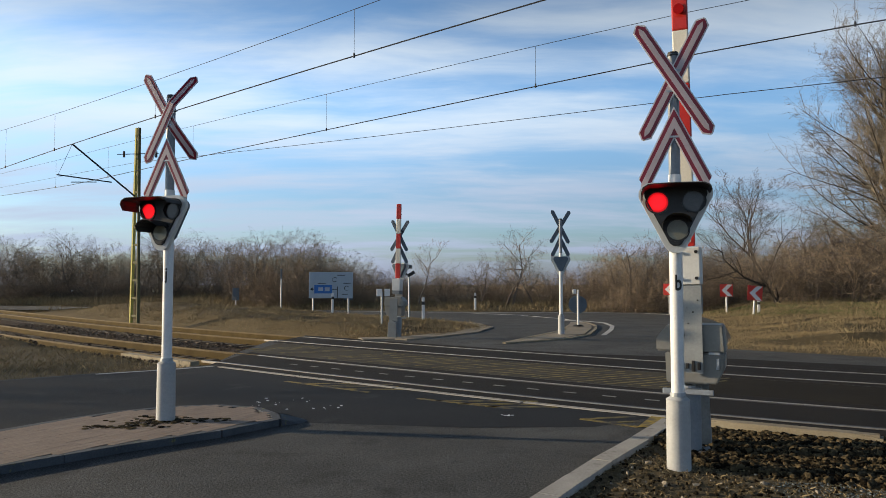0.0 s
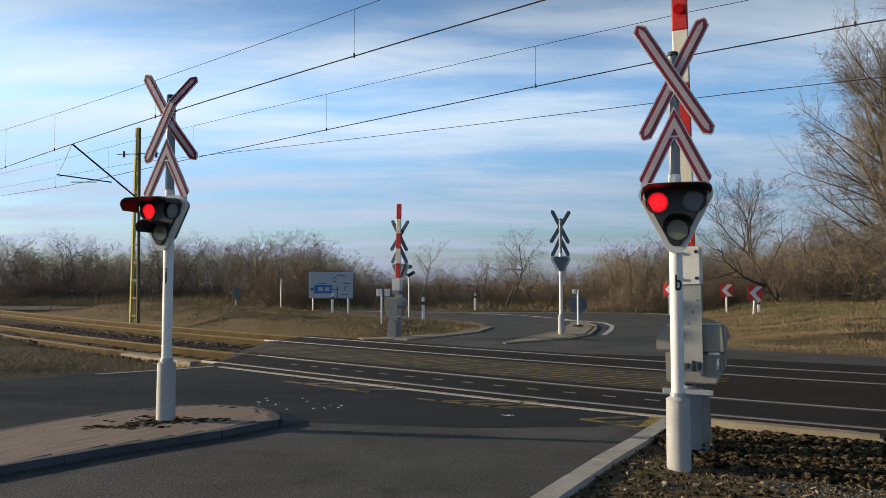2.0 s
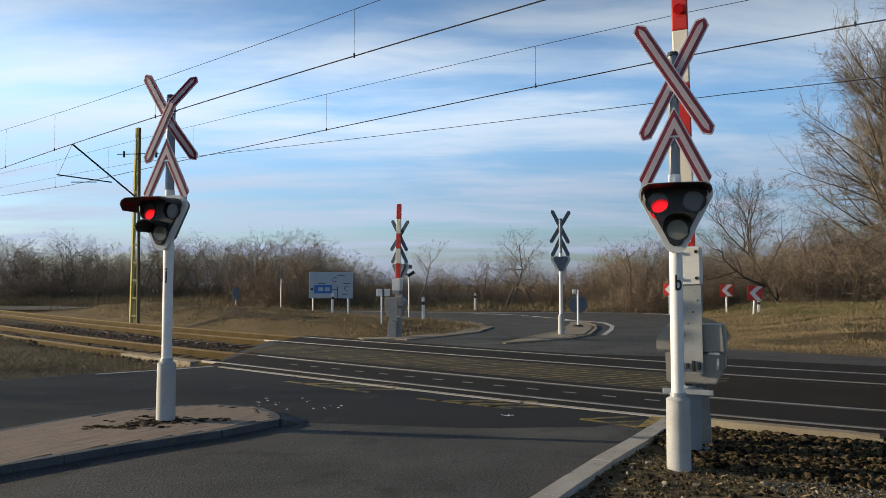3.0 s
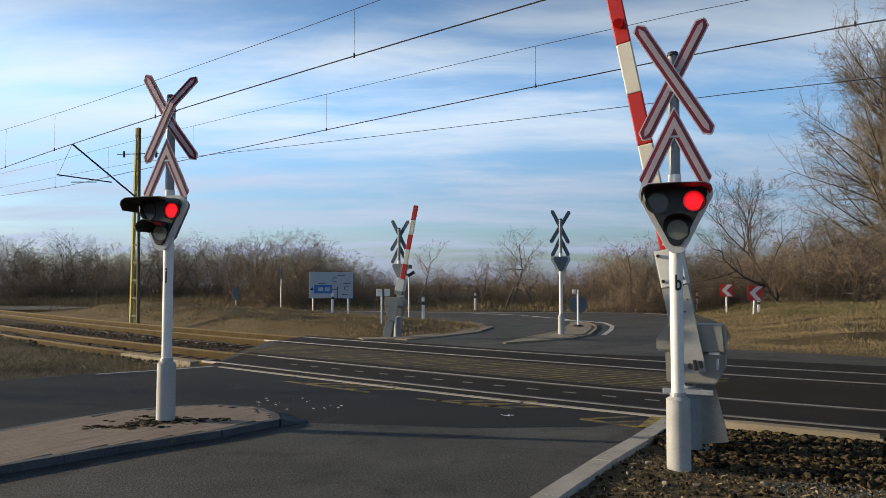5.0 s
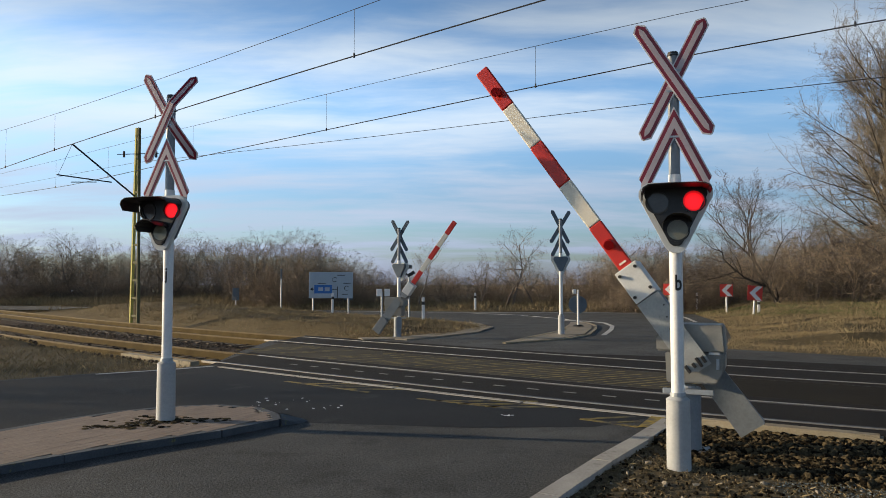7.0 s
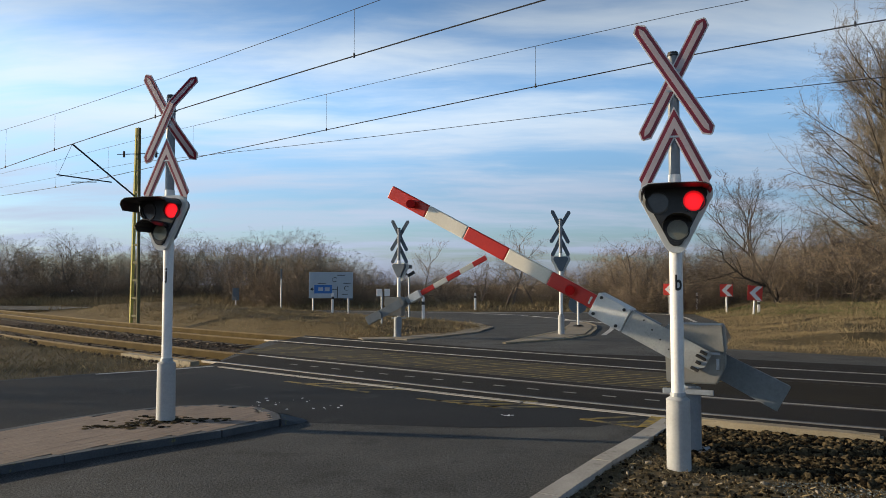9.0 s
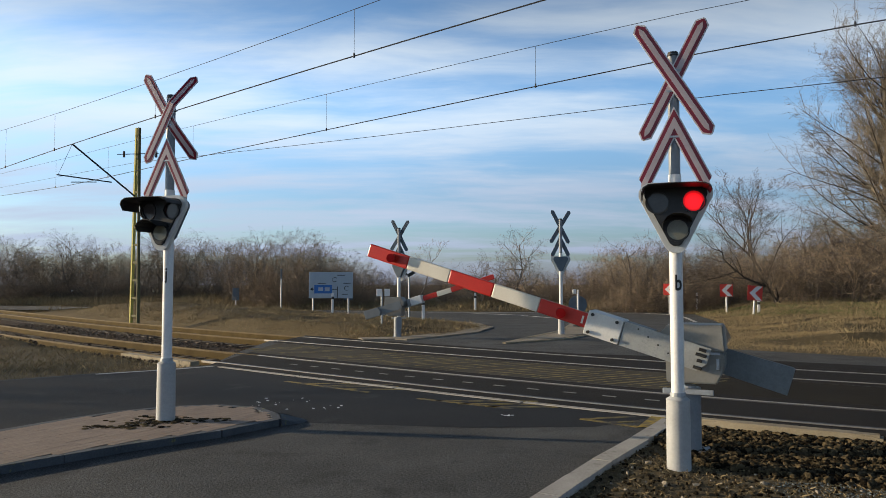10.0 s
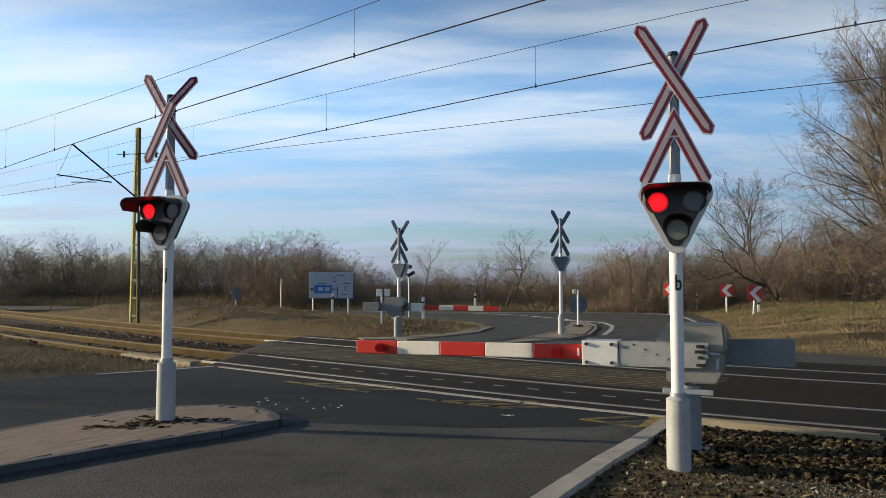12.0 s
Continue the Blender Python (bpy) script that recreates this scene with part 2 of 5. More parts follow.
    # the arm's galvanised steel again, darkened for the shade behind the housing
    weight=surface("shade_darkened_plate", (0.13, 0.145, 0.155), (0.23, 0.25, 0.26), 0.6, scale=3, fine=40, bump=0.08, depth=0.002),
    bolt=surface("dark_bolt", (0.02, 0.02, 0.02), (0.06, 0.055, 0.05), 0.5, 0.6, scale=20, fine=90, bump=0.1, depth=0.001),
    wire=surface("dark_wire", (0.025, 0.028, 0.035), (0.05, 0.055, 0.065), 0.6, 0.5, scale=3, fine=20, bump=0),
    # one mast steel in two colours: as sunlit, and as in shade
    mast=surface("sunlit_lichened_mast_steel", (0.34, 0.31, 0.07), (0.56, 0.50, 0.16), 0.85, scale=2, fine=30, bump=0.3, depth=0.004, spots=(0.08, 0.08, 0.06), spot_at=(0.62, 0.75)),
    mast_shade=surface("shaded_mast_steel", (0.06, 0.06, 0.03), (0.16, 0.15, 0.07), 0.85, scale=2, fine=30, bump=0.3, depth=0.004),
    blue=surface("blue_sign_film", (0.02, 0.12, 0.42), (0.03, 0.17, 0.52), 0.4, scale=5, fine=60, bump=0.02, depth=0.001),
    board=surface("pale_sign_board", (0.34, 0.40, 0.46), (0.43, 0.49, 0.55), 0.4, scale=3, fine=40, bump=0.02, depth=0.001),
    black=surface("black_lettering", (0.012, 0.012, 0.014), (0.03, 0.03, 0.03), 0.5, scale=6, fine=60, bump=0),
    bark=surface("grey_brown_bark", (0.075, 0.06, 0.05), (0.21, 0.168, 0.135), 0.95, scale=2, fine=18, bump=0.5, depth=0.02),
    twig=surface("brown_twigs", (0.090, 0.073, 0.058), (0.31, 0.255, 0.19), 0.95, scale=0.4, fine=3, bump=0, island=0.7, per=0.4),
    twig_pale=surface("pale_willow_twigs", (0.11, 0.092, 0.068), (0.27, 0.226, 0.165), 0.9, scale=0.4, fine=3, bump=0, island=0.5),
    twig_bush=surface("red_brown_shrub_twigs", (0.095, 0.072, 0.052), (0.34, 0.26, 0.178), 0.95, scale=0.4, fine=3, bump=0, island=0.7, per=0.4),
    straw=surface("dry_straw", (0.14, 0.106, 0.055), (0.34, 0.265, 0.145), 0.95, scale=0.3, fine=3, bump=0, island=0.4),
    green=surface("green_grass_blades", (0.045, 0.058, 0.018), (0.13, 0.145, 0.05), 0.9, scale=0.3, fine=3, bump=0, island=0.6),
)


# ---------------------------------------------------------------- mesh helpers
def finish(name, bm, material, smooth=False):
    me = bpy.data.meshes.new(name)
    bmesh.ops.recalc_face_normals(bm, faces=bm.faces)
    bm.to_mesh(me)
    bm.free()
    if material:
        me.materials.append(material)
    if smooth:
        for p in me.polygons:
            p.use_smooth = True
        me.set_sharp_from_angle(angle=radians(35))
    return me


def part(name, bm, material, parent, label="", smooth=False):
    ob = new(name, bm if isinstance(bm, bpy.types.Mesh) else finish(name, bm, material, smooth))
    ob.parent = parent
    return tagged(ob, label)


def mesh_part(name, me, parent, m=None, label=""):
    ob = new(name, me)
    ob.parent = parent
    if m is not None:
        ob.matrix_basis = m
    return tagged(ob, label)


def thing(name, m, label, category, group=""):
    ob = new(name)
    ob.empty_display_size = 0.2
    ob.matrix_basis = m
    return tagged(ob, label, category, group)


def structure(name, bm, material, label, smooth=False):
    return tagged(new(name, bm if isinstance(bm, bpy.types.Mesh) else finish(name, bm, material, smooth)), label, kind="structure")


def box(bm, c, s, bevel=0.0, m=None):
    r = bmesh.ops.create_cube(bm, size=1, matrix=(m or Matrix()) @ Matrix.Translation(c) @ Matrix.Diagonal((*s, 1)))
    if bevel:
        ed = list({e for v in r["verts"] for e in v.link_edges})
        bmesh.ops.bevel(bm, geom=ed, offset=bevel, segments=2, affect="EDGES", profile=0.5)
    return bm


def rod(bm, p0, p1, r0, r1=None, n=12, caps=True):
    p0, p1 = Vector(p0), Vector(p1)
    d = p1 - p0
    m = Matrix.Translation((p0 + p1) / 2) @ d.to_track_quat("Z", "Y").to_matrix().to_4x4()
    bmesh.ops.create_cone(bm, cap_ends=caps, segments=n, radius1=r0, radius2=r0 if r1 is None else r1, depth=d.length, matrix=m)
    return bm


def prism(bm, pts, y0, y1, m=None):
    """An outline in x, z pulled out from y0 to y1."""
    m = m or Matrix()
    a = [bm.verts.new(m @ Vector((x, y0, z))) for x, z in pts]
    b = [bm.verts.new(m @ Vector((x, y1, z))) for x, z in pts]
    bm.faces.new(a)
    bm.faces.new(b[::-1])
    for i in range(len(pts)):
        j = (i + 1) % len(pts)
        bm.faces.new((a[j], a[i], b[i], b[j]))
    return bm


def slab(bm, pts, z0, z1):
    """A flat outline in x, y from z0 up to z1."""
    a = [bm.verts.new((x, y, z0)) for x, y in pts]
    b = [bm.verts.new((x, y, z1)) for x, y in pts]
    bm.faces.new(a[::-1])
    bm.faces.new(b)
    for i in range(len(pts)):
        j = (i + 1) % len(pts)
        bm.faces.new((a[i], a[j], b[j], b[i]))
    return bm


def B():
    return bmesh.new()


def raw(name, verts, faces, material, smooth=False):
    me = bpy.data.meshes.new(name)
    me.from_pydata([tuple(v) for v in verts], [], faces)
    me.materials.append(material)
    if smooth:
        me.polygons.foreach_set("use_smooth", [True] * len(me.polygons))
    me.update()
    return me


def inside(px, py, poly):
    c = np.zeros(px.shape, bool)
    n = len(poly)
    for i in range(n):
        x0, y0 = poly[i]
        x1, y1 = poly[(i + 1) % n]
        if y0 != y1:
            c ^= ((y0 > py) != (y1 > py)) & (px < (x1 - x0) * (py - y0) / (y1 - y0) + x0)
    return c


def edge_dist(px, py, poly, closed=True):
    d = np.full(px.shape, 1e9)
    n = len(poly)
    for i in range(n if closed else n - 1):
        ax, ay = poly[i]
        bx, by = poly[(i + 1) % n]
        ux, uy = bx - ax, by - ay
        k = np.clip(((px - ax) * ux + (py - ay) * uy) / (ux * ux + uy * uy + 1e-12), 0, 1)
        d = np.minimum(d, np.hypot(px - ax - k * ux, py - ay - k * uy))
    return d


# ---------------------------------------------------------------- plan of the ground
# the railway: s runs along the rails, n across them
RU, RN = Vector((0.792, -0.610)), Vector((0.610, 0.792))
BOW = 0.0028


def bow(s):
    """Gentle curve of the railway, straight further out."""
    q = np.clip(s + 6, -28, 6)
    return np.where(q > 0, 0.015, BOW) * (q * q + 2 * np.abs(q) * (np.abs(s + 6) - np.abs(q)))


def rw(s, n, z=0.0):
    n += bow(s)
    return Vector((RU.x * s + RN.x * n, RU.y * s + RN.y * n, z))


RAILS = (9.08, 10.52, 13.42, 14.92)
TRACKS = (9.80, 14.17)
NEAR_LEFT = [(-40, -6), (-25, 2.5), (-12, 9.3), (-7.43, 12.41), (-6.43, 13.27), (-5.35, 13.95), (-4.62, 14.75)]
PATCH = [(-4.95, 21.5), (-4.0, 21.35), (-2.6, 21.1), (-1.2, 21.5), (0.1, 23.2), (1.2, 25.4), (1.85, 27.6), (1.55, 29.2), (0.39, 31.67), (-2.28, 35.4), (-6.9, 40.2), (-28.5, 47.5), (-90, 66)]
FAR_EDGE = [(-90, 73), (-32, 55.5), (-8, 46.8), (-1.1, 44.2), (2.2, 43.4), (9, 43.2), (12.9, 42.4), (13.6, 39.8), (12.8, 36.3), (11.9, 32.2), (10.4, 27), (8.6, 22), (7.0, 18.4)]
RIGHT = [(13.0, 13.6), (8.3, 14.2 - 0.25), (5.8, 9.7), (4.75, 8.0), (3.35, 8.85), (2.66, 8.62)]
KERB = [(2.62, 8.56), (2.30, 8.02), (1.98, 7.48), (1.40, 6.57), (0.78, 5.50), (-0.40, 3.4), (-2.3, 0), (-5.5, -6)]
ROAD = NEAR_LEFT + [(-4.85, 17.5)] + PATCH + FAR_EDGE + RIGHT[0:5] + KERB

# ---------------------------------------------------------------- ground
ax = np.concatenate([np.linspace(-2500, -140, 18), np.linspace(-120, -34, 44), np.arange(-33, 26, 0.30), np.linspace(27, 120, 50), np.linspace(140, 2500, 18)])
ay = np.concatenate([np.linspace(-400, -12, 14), np.arange(-10, 56, 0.30), np.linspace(57, 130, 50), np.linspace(140, 2800, 22)])
GX, GY = np.meshgrid(ax, ay)


def ground_height(px, py):
    px, py = np.asarray(px, float), np.asarray(py, float)
    s, n = px * RU.x + py * RU.y, px * RN.x + py * RN.y
    n = n - bow(s)
    on_road = inside(px, py, ROAD)
    d = edge_dist(px, py, ROAD)
    hum = np.array([noise.noise((x * 0.55, y * 0.55, 0)) * 0.10 + noise.noise((x * 1.7, y * 1.7, 5)) * 0.045 for x, y in zip(px.ravel(), py.ravel())]).reshape(px.shape)
    z = hum * np.clip(d / 1.2, 0, 1) + 0.02
    z += np.where(py > 20, 0.22 * np.clip((d - 0.3) / 3, 0, 1), 0)                 # verges beyond the rails stand a little proud
    z += np.where((px > 6) & (py > 14), 0.5 * np.clip((px - 9) / 12, 0, 1.6) * np.clip(d / 3, 0, 1), 0)
    z += np.where(py > 48, 0.01 * (py - 48) * np.clip((90 - py) / 40, 0, 1), 0)
    z += np.where((py > 20) & (n > 16.5) & (py < 48 - 0.1 * px), 0.42 * np.clip((-px - 5) / 9, 0, 1) * np.clip((d - 0.4) / 2.5, 0, 1) * np.clip((n - 17.2) / 1.5, 0, 1), 0)
    bed = np.clip((n - 8.15) / 0.7, 0, 1) * np.clip((17.4 - n) / 1.2, 0, 1)        # sunken bed of the railway
    z = z * (1 - bed) - 0.235 * bed
    near = (py < 26) & (px < -4) & (n < 8.5)
    z = np.where(near, z * 0.45 - 0.03, z)
    right = (py < 10) & (px > -3) & (n < 8.75)
    z = np.where(right, 0.0 + hum * 0.35 * np.clip(d / 0.6, 0, 1), z)
    return np.where(on_road, -0.07, np.minimum(z, -0.03 + d * 0.35 + 0.025))


far = (np.abs(GX) > 125) | (GY > 135) | (GY < -15)
GZ = np.zeros(GX.shape)
GZ[~far] = ground_height(GX[~far], GY[~far])
nx, ny = len(ax), len(ay)
gv = np.stack([GX.ravel(), GY.ravel(), GZ.ravel()], 1)
gf = [(j * nx + i, j * nx + i + 1, (j + 1) * nx + i + 1, (j + 1) * nx + i) for j in range(ny - 1) for i in range(nx - 1)]
structure("ground", raw("ground", gv, gf, M["grass_soil"], True), None, "uneven ground of dry winter grass and soil beside the railway")

bm = B()
bm.faces.new([bm.verts.new((x, y, 0)) for x, y in ROAD])
bmesh.ops.triangulate(bm, faces=bm.faces, ngon_method="EAR_CLIP")
structure("road", bm, M["asphalt"], "dark worn asphalt road over the crossing, bending away beyond it")

DARKER = [(-40, -2), (-25, 2.7), (-12, 9.2), (-7.4, 12.2), (-6.4, 13.1), (-5.3, 13.8), (-4.55, 14.6), (-2.6, 12.95), (0.4, 10.55), (2.55, 8.95), (1.7, 8.35), (0.3, 8.3), (-1.6, 8.6), (-2.0, 9.2), (-2.7, 9.6), (-3.5, 9.3), (-4.9, 7.2), (-6.7, 4.6), (-9, 1), (-14, -6)]
bm = B()
bm.faces.new([bm.verts.new((x, y, 0.0025)) for x, y in DARKER])
bmesh.ops.triangulate(bm, faces=bm.faces, ngon_method="EAR_CLIP")
structure("road_resurfaced", bm, M["asphalt_dark"], "darker asphalt before the rails and on the other lane")


def ribbon(bm, pts, w, z0, z1):
    """A flat-topped strip of width w along a line."""
    pts = [Vector((p[0], p[1])) for p in pts]
    left, right = [], []
    for i, p in enumerate(pts):
        d = (pts[min(i + 1, len(pts) - 1)] - pts[max(i - 1, 0)]).normalized()
        q = Vector((-d.y, d.x)) * w / 2
        left.append(p + q), right.append(p - q)
    top = [[bm.verts.new((*v, z1)) for v in side] for side in (left, right)]
    low = [[bm.verts.new((*v, z0)) for v in side] for side in (left, right)]
    for i in range(len(pts) - 1):
        for q in ((top[0][i], top[1][i], top[1][i + 1], top[0][i + 1]), (top[0][i + 1], low[0][i + 1], low[0][i], top[0][i]), (top[1][i], low[1][i], low[1][i + 1], top[1][i + 1])):
            bm.faces.new(q)
    for i in (0, len(pts) - 1):
        bm.faces.new((top[0][i], low[0][i], low[1][i], top[1][i]))
    return bm


def spaced(pts, step):
    """The line cut into pieces of about one step: pairs of ends."""
    out = []
    for a, b in zip(pts, pts[1:]):
        a, b = Vector(a), Vector(b)
        k = max(1, round((b - a).length / step))
        out += [(a.lerp(b, i / k), a.lerp(b, (i + 1) / k)) for i in range(k)]
    return out


# pale worn line along the far side of the bend, and the line before the crossing on the near side
structure("edge_line", ribbon(B(), [(-30, 53.2), (-8, 45.2), (-1.1, 42.9), (2.2, 42.2), (8.5, 41.9), (11.2, 41.0), (12.3, 38.9), (11.6, 35.0), (10.8, 31.5)], 0.16, 0.001, 0.006), M["white_line"], "worn white edge line on the bend")
structure("edge_line_near", ribbon(B(), [(-6.2, 13.2), (-5.9, 13.4), (-5.1, 13.95), (-4.5, 14.5)], 0.10, 0.001, 0.006), M["white_line"], "worn white edge line at the crossing")
structure("edge_line_inner", ribbon(B(), [(1.6, 41.2), (4.0, 38.5), (5.6, 34.5), (6.0, 31.4)], 0.14, 0.001, 0.006), M["white_line"], "worn white line leading to the traffic island")
# gravel shoulder round the grass between rails and road
structure("gravel_tongue", slab(B(), [(-1.38, 21.4), (-1.04, 21.17), (0.1, 22.81), (1.14, 24.43), (1.74, 27.0), (1.53, 30.16), (0.58, 31.55), (0.7, 27.7), (0.25, 25.3)], -0.05, 0.034), M["gravel"], "pale gravel tip of the grass patch")
structure("gravel_shoulder", ribbon(B(), [(-2.4, 21.55), (-1.1, 21.95), (0.0, 23.5), (1.0, 25.6), (1.5, 27.6), (1.2, 29.0), (0.2, 31.3), (-2.5, 35.0), (-7.0, 39.7)], 0.75, -0.05, 0.03), M["gravel"], "pale gravel shoulder along the grass patch")

# ---------------------------------------------------------------- railway
deck_near = [rw(s, n) for s, n in ((-12.7, 8.72), (-8, 8.72), (-4, 8.72), (-1.1, 8.72), (3, 8.72), (4, 10.9), (-1, 10.9), (-5, 10.9), (-10, 10.9), (-14.3, 10.9))]
structure("crossing_deck", slab(B(), [(p.x, p.y) for p in deck_near], -0.1, 0.004), M["asphalt_old"], "dark worn deck between the rails of the near track")
deck_far = [rw(s, n) for s, n in ((-16.2, 13.05), (-10, 13.05), (-4, 13.05), (-1.5, 13.05), (4, 13.05), (4, 15.4), (-1.5, 15.4), (-4, 15.4), (-10, 15.4), (-17.6, 15.4))]
structure("crossing_deck_far", slab(B(), [(p.x, p.y) for p in deck_far], -0.1, 0.004), M["asphalt_old"], "dark worn deck between the rails of the far track")

structure("ballast_bed", ribbon(B(), [rw(s, 12.35) for s in np.arange(-66, -13.0, 1.5)], 8.3, -0.33, -0.195), M["ballast_bed"], "rusty brown ballast bed under the open tracks")
middle = [rw(s, n) for s, n in ((-14.4, 10.95), (-9, 10.95), (-4.2, 10.95), (-4.2, 13.0), (-9, 13.0), (-15.9, 13.0))]
middle_right = [rw(s, n) for s, n in ((-4.18, 10.95), (-1.5, 10.95), (4, 10.95), (4, 13.0), (-1.5, 13.0), (-4.18, 13.0))]
structure("crossing_middle_oily", slab(B(), [(p.x, p.y) for p in middle_right], -0.1, 0.003), M["asphalt_brown"], "darker brown asphalt between the tracks past the barrier")
structure("crossing_middle", slab(B(), [(p.x, p.y) for p in middle], -0.1, 0.003), M["asphalt_dirt"], "dusty brown asphalt between the two tracks")
beyond = [rw(s, n) for s, n in ((-8, 15.45), (-4, 15.45), (-1.5, 15.45), (4, 15.45), (4, 16.5), (-1.5, 16.5), (-5, 16.4))]
structure("crossing_margin", slab(B(), [(p.x, p.y) for p in beyond], -0.1, 0.003), M["asphalt_old"], "dark worn strip beyond the far track")

for n in RAILS:
    rail = thing("rail", Matrix(), "rusty steel rail with a polished running surface", "rail", "rails of the two tracks")
    line = [rw(s, n) for s in np.arange(-66, 24, 1.5)]
    web = ribbon(B(), line, 0.05, -0.19, -0.02)
    ribbon(web, line, 0.14, -0.195, -0.17)
    part("web", web, M["rail"], rail)
    # one head in two colours: the deck stretch is brightened for reflected sky
    joint = -13.5 if n < 12 else -17.1
    part("railhead", ribbon(B(), [rw(s, n) for s in np.linspace(-66, joint, 44)], 0.058, -0.03, 0.012), M["rail_dull"], rail, "dull rusty railhead")
    part("railhead", ribbon(B(), [rw(s, n) for s in np.linspace(joint, 23, 32)], 0.058, -0.03, 0.012), M["rail_top"], rail, "polished railhead, reflected sky put into its colour")
    inner = n + (0.085 if n in (RAILS[0], RAILS[2]) else -0.085)
    lo, hi = ((-12.9, 0.3) if n < 12 else (-16.4, 3.0))
    # no groove is cut: its shade is laid on as a dark strip
    structure("flangeway", ribbon(B(), [rw(s, inner) for s in np.linspace(lo, hi, 16)], 0.075, 0.0, 0.0075), M["dark"], "dark strip for the shaded flangeway groove beside the rail")

sl = finish("sleeper", box(B(), (0, 0, 0), (0.26, 2.55, 0.18), 0.02), M["sleeper"])
for tr, left_end, right_start in ((TRACKS[0], -13.6, 0.4), (TRACKS[1], -17.2, 3.6)):
    for k in range(120):
        s = left_end - 0.3 - k * 0.6
        if s < -62:
            break
        p = rw(s, tr, -0.262)
        ob = tagged(new("sleeper", sl), "weathered concrete sleeper bedded in ballast", "sleeper", "sleepers of the two tracks")
        dirn = rw(s + 0.5, tr) - rw(s - 0.5, tr)
        ob.matrix_basis = Matrix.Translation(p) @ pose(0, 0, 0, 0, 0, math.degrees(math.atan2(dirn.y, dirn.x)))
    for k in range(8):
        s = right_start + 0.4 + k * 0.6
        ob = tagged(new("sleeper", sl), "weathered concrete sleeper bedded in ballast", "sleeper", "sleepers of the two tracks")
        ob.matrix_basis = Matrix.Translation(rw(s, tr, -0.262)) @ pose(0, 0, 0, 0, 0, -37)

# the long concrete edge beams of the deck
bm = ribbon(B(), [rw(s, 8.58) for s in np.linspace(-15.9, -13.0, 4)], 0.20, -0.2, 0.06)
tagged(new("edge_beam", finish("edge_beam", bm, M["sand_concrete"])), "pale concrete edge beam of the crossing deck", "kerb")
for s0, s1 in ((-12.2, -9.9), (-9.85, -7.6), (-7.55, -5.3), (-5.25, -3.1)):
    bm = ribbon(B(), [rw(s, 8.62) for s in np.linspace(s0, s1, 3)], 0.10, -0.2, 0.014)
    tagged(new("edge_beam", finish("edge_beam", bm, M["concrete"])), "narrow concrete edge beam flush with the road", "kerb", "edge beams of the deck")
bm = ribbon(B(), [(2.79, 8.43), (3.27, 8.12), (3.79, 7.79), (4.19, 7.55), (4.40, 7.42)], 0.17, -0.2, 0.10)
bmesh.ops.bevel(bm, geom=[e for e in bm.edges if all(v.co.z > 0.09 for v in e.verts) and len(e.link_faces) == 2], offset=0.03, segments=2, affect="EDGES")
tagged(new("edge_beam", finish("edge_beam", bm, M["sand_concrete"])), "broad concrete edge beam beside the dark clods", "kerb")

# worn yellow hatching on the road and pale marks down the near track
hatch = B()
slant = Vector((0.87, 0.49)).normalized()
for s in np.arange(-15.2, -4.2, 0.25):
    a = rw(s, 11.0).to_2d()
    length = random.uniform(1.7, 2.2)
    if random.random() < 0.9 and not -13.0 < s < -12.2:
        ribbon(hatch, [a + slant * random.uniform(0, 0.25), a + slant * length], random.uniform(0.05, 0.075), 0.001, 0.005)
for x0, y0, x1, y1 in ((-2.6, 12.25, -1.1, 11.0), (-2.3, 12.0, -0.8, 11.85), (-1.9, 11.7, -0.7, 11.6), (-1.5, 11.35, -0.5, 11.3), (-0.35, 10.4, 0.9, 9.55), (-0.1, 10.2, 1.3, 10.15), (0.2, 9.95, 1.45, 9.9), (0.55, 9.72, 1.5, 9.68), (1.64, 8.84, 2.20, 8.34), (1.65, 8.82, 2.33, 8.99), (1.95, 8.62, 2.3, 8.68)):
    ribbon(hatch, [(x0, y0), (x1, y1)], 0.085, 0.001, 0.005)
structure("yellow_hatching", hatch, M["yellow_faded"], "worn yellow hatching on the asphalt of the crossing")
bm = B()
slab(bm, [(2.18, 8.32), (2.36, 8.32), (2.70, 8.96), (2.60, 9.14)], 0.003, 0.008)
structure("yellow_bar", bm, M["yellow"], "broad yellow bar painted at the kerb end")
bm = B()
for s in np.arange(-11.5, -4.0, 0.62):
    ribbon(bm, [rw(s, 9.82), rw(s + 0.2, 9.82)], 0.05, 0.004, 0.009)
structure("deck_marks", bm, M["deck_mark"], "row of small pale marks down the middle of the near track")

# ---------------------------------------------------------------- kerbs and islands
kerb = thing("kerb", Matrix(), "pale worn concrete kerb along the road edge", "kerb")
for a, b in spaced([Vector(p) for p in KERB[:7]], 0.8):
    d = (b - a).normalized() * 0.006
    part("kerb_stone", ribbon(B(), [a + d, b - d], 0.18, -0.15, 0.055 + random.uniform(-0.006, 0.006)), M["concrete"], kerb)

ISLAND = [(-1.84, 8.42), (-1.95, 8.80), (-2.27, 9.25), (-2.85, 9.47), (-3.45, 9.34), (-3.95, 8.97), (-4.38, 8.38), (-4.76, 7.7), (-5.4, 6.6), (-6.6, 4.7), (-5.4, 3.9), (-4.4, 5.35), (-3.72, 6.27), (-3.05, 7.06), (-2.31, 7.78)]


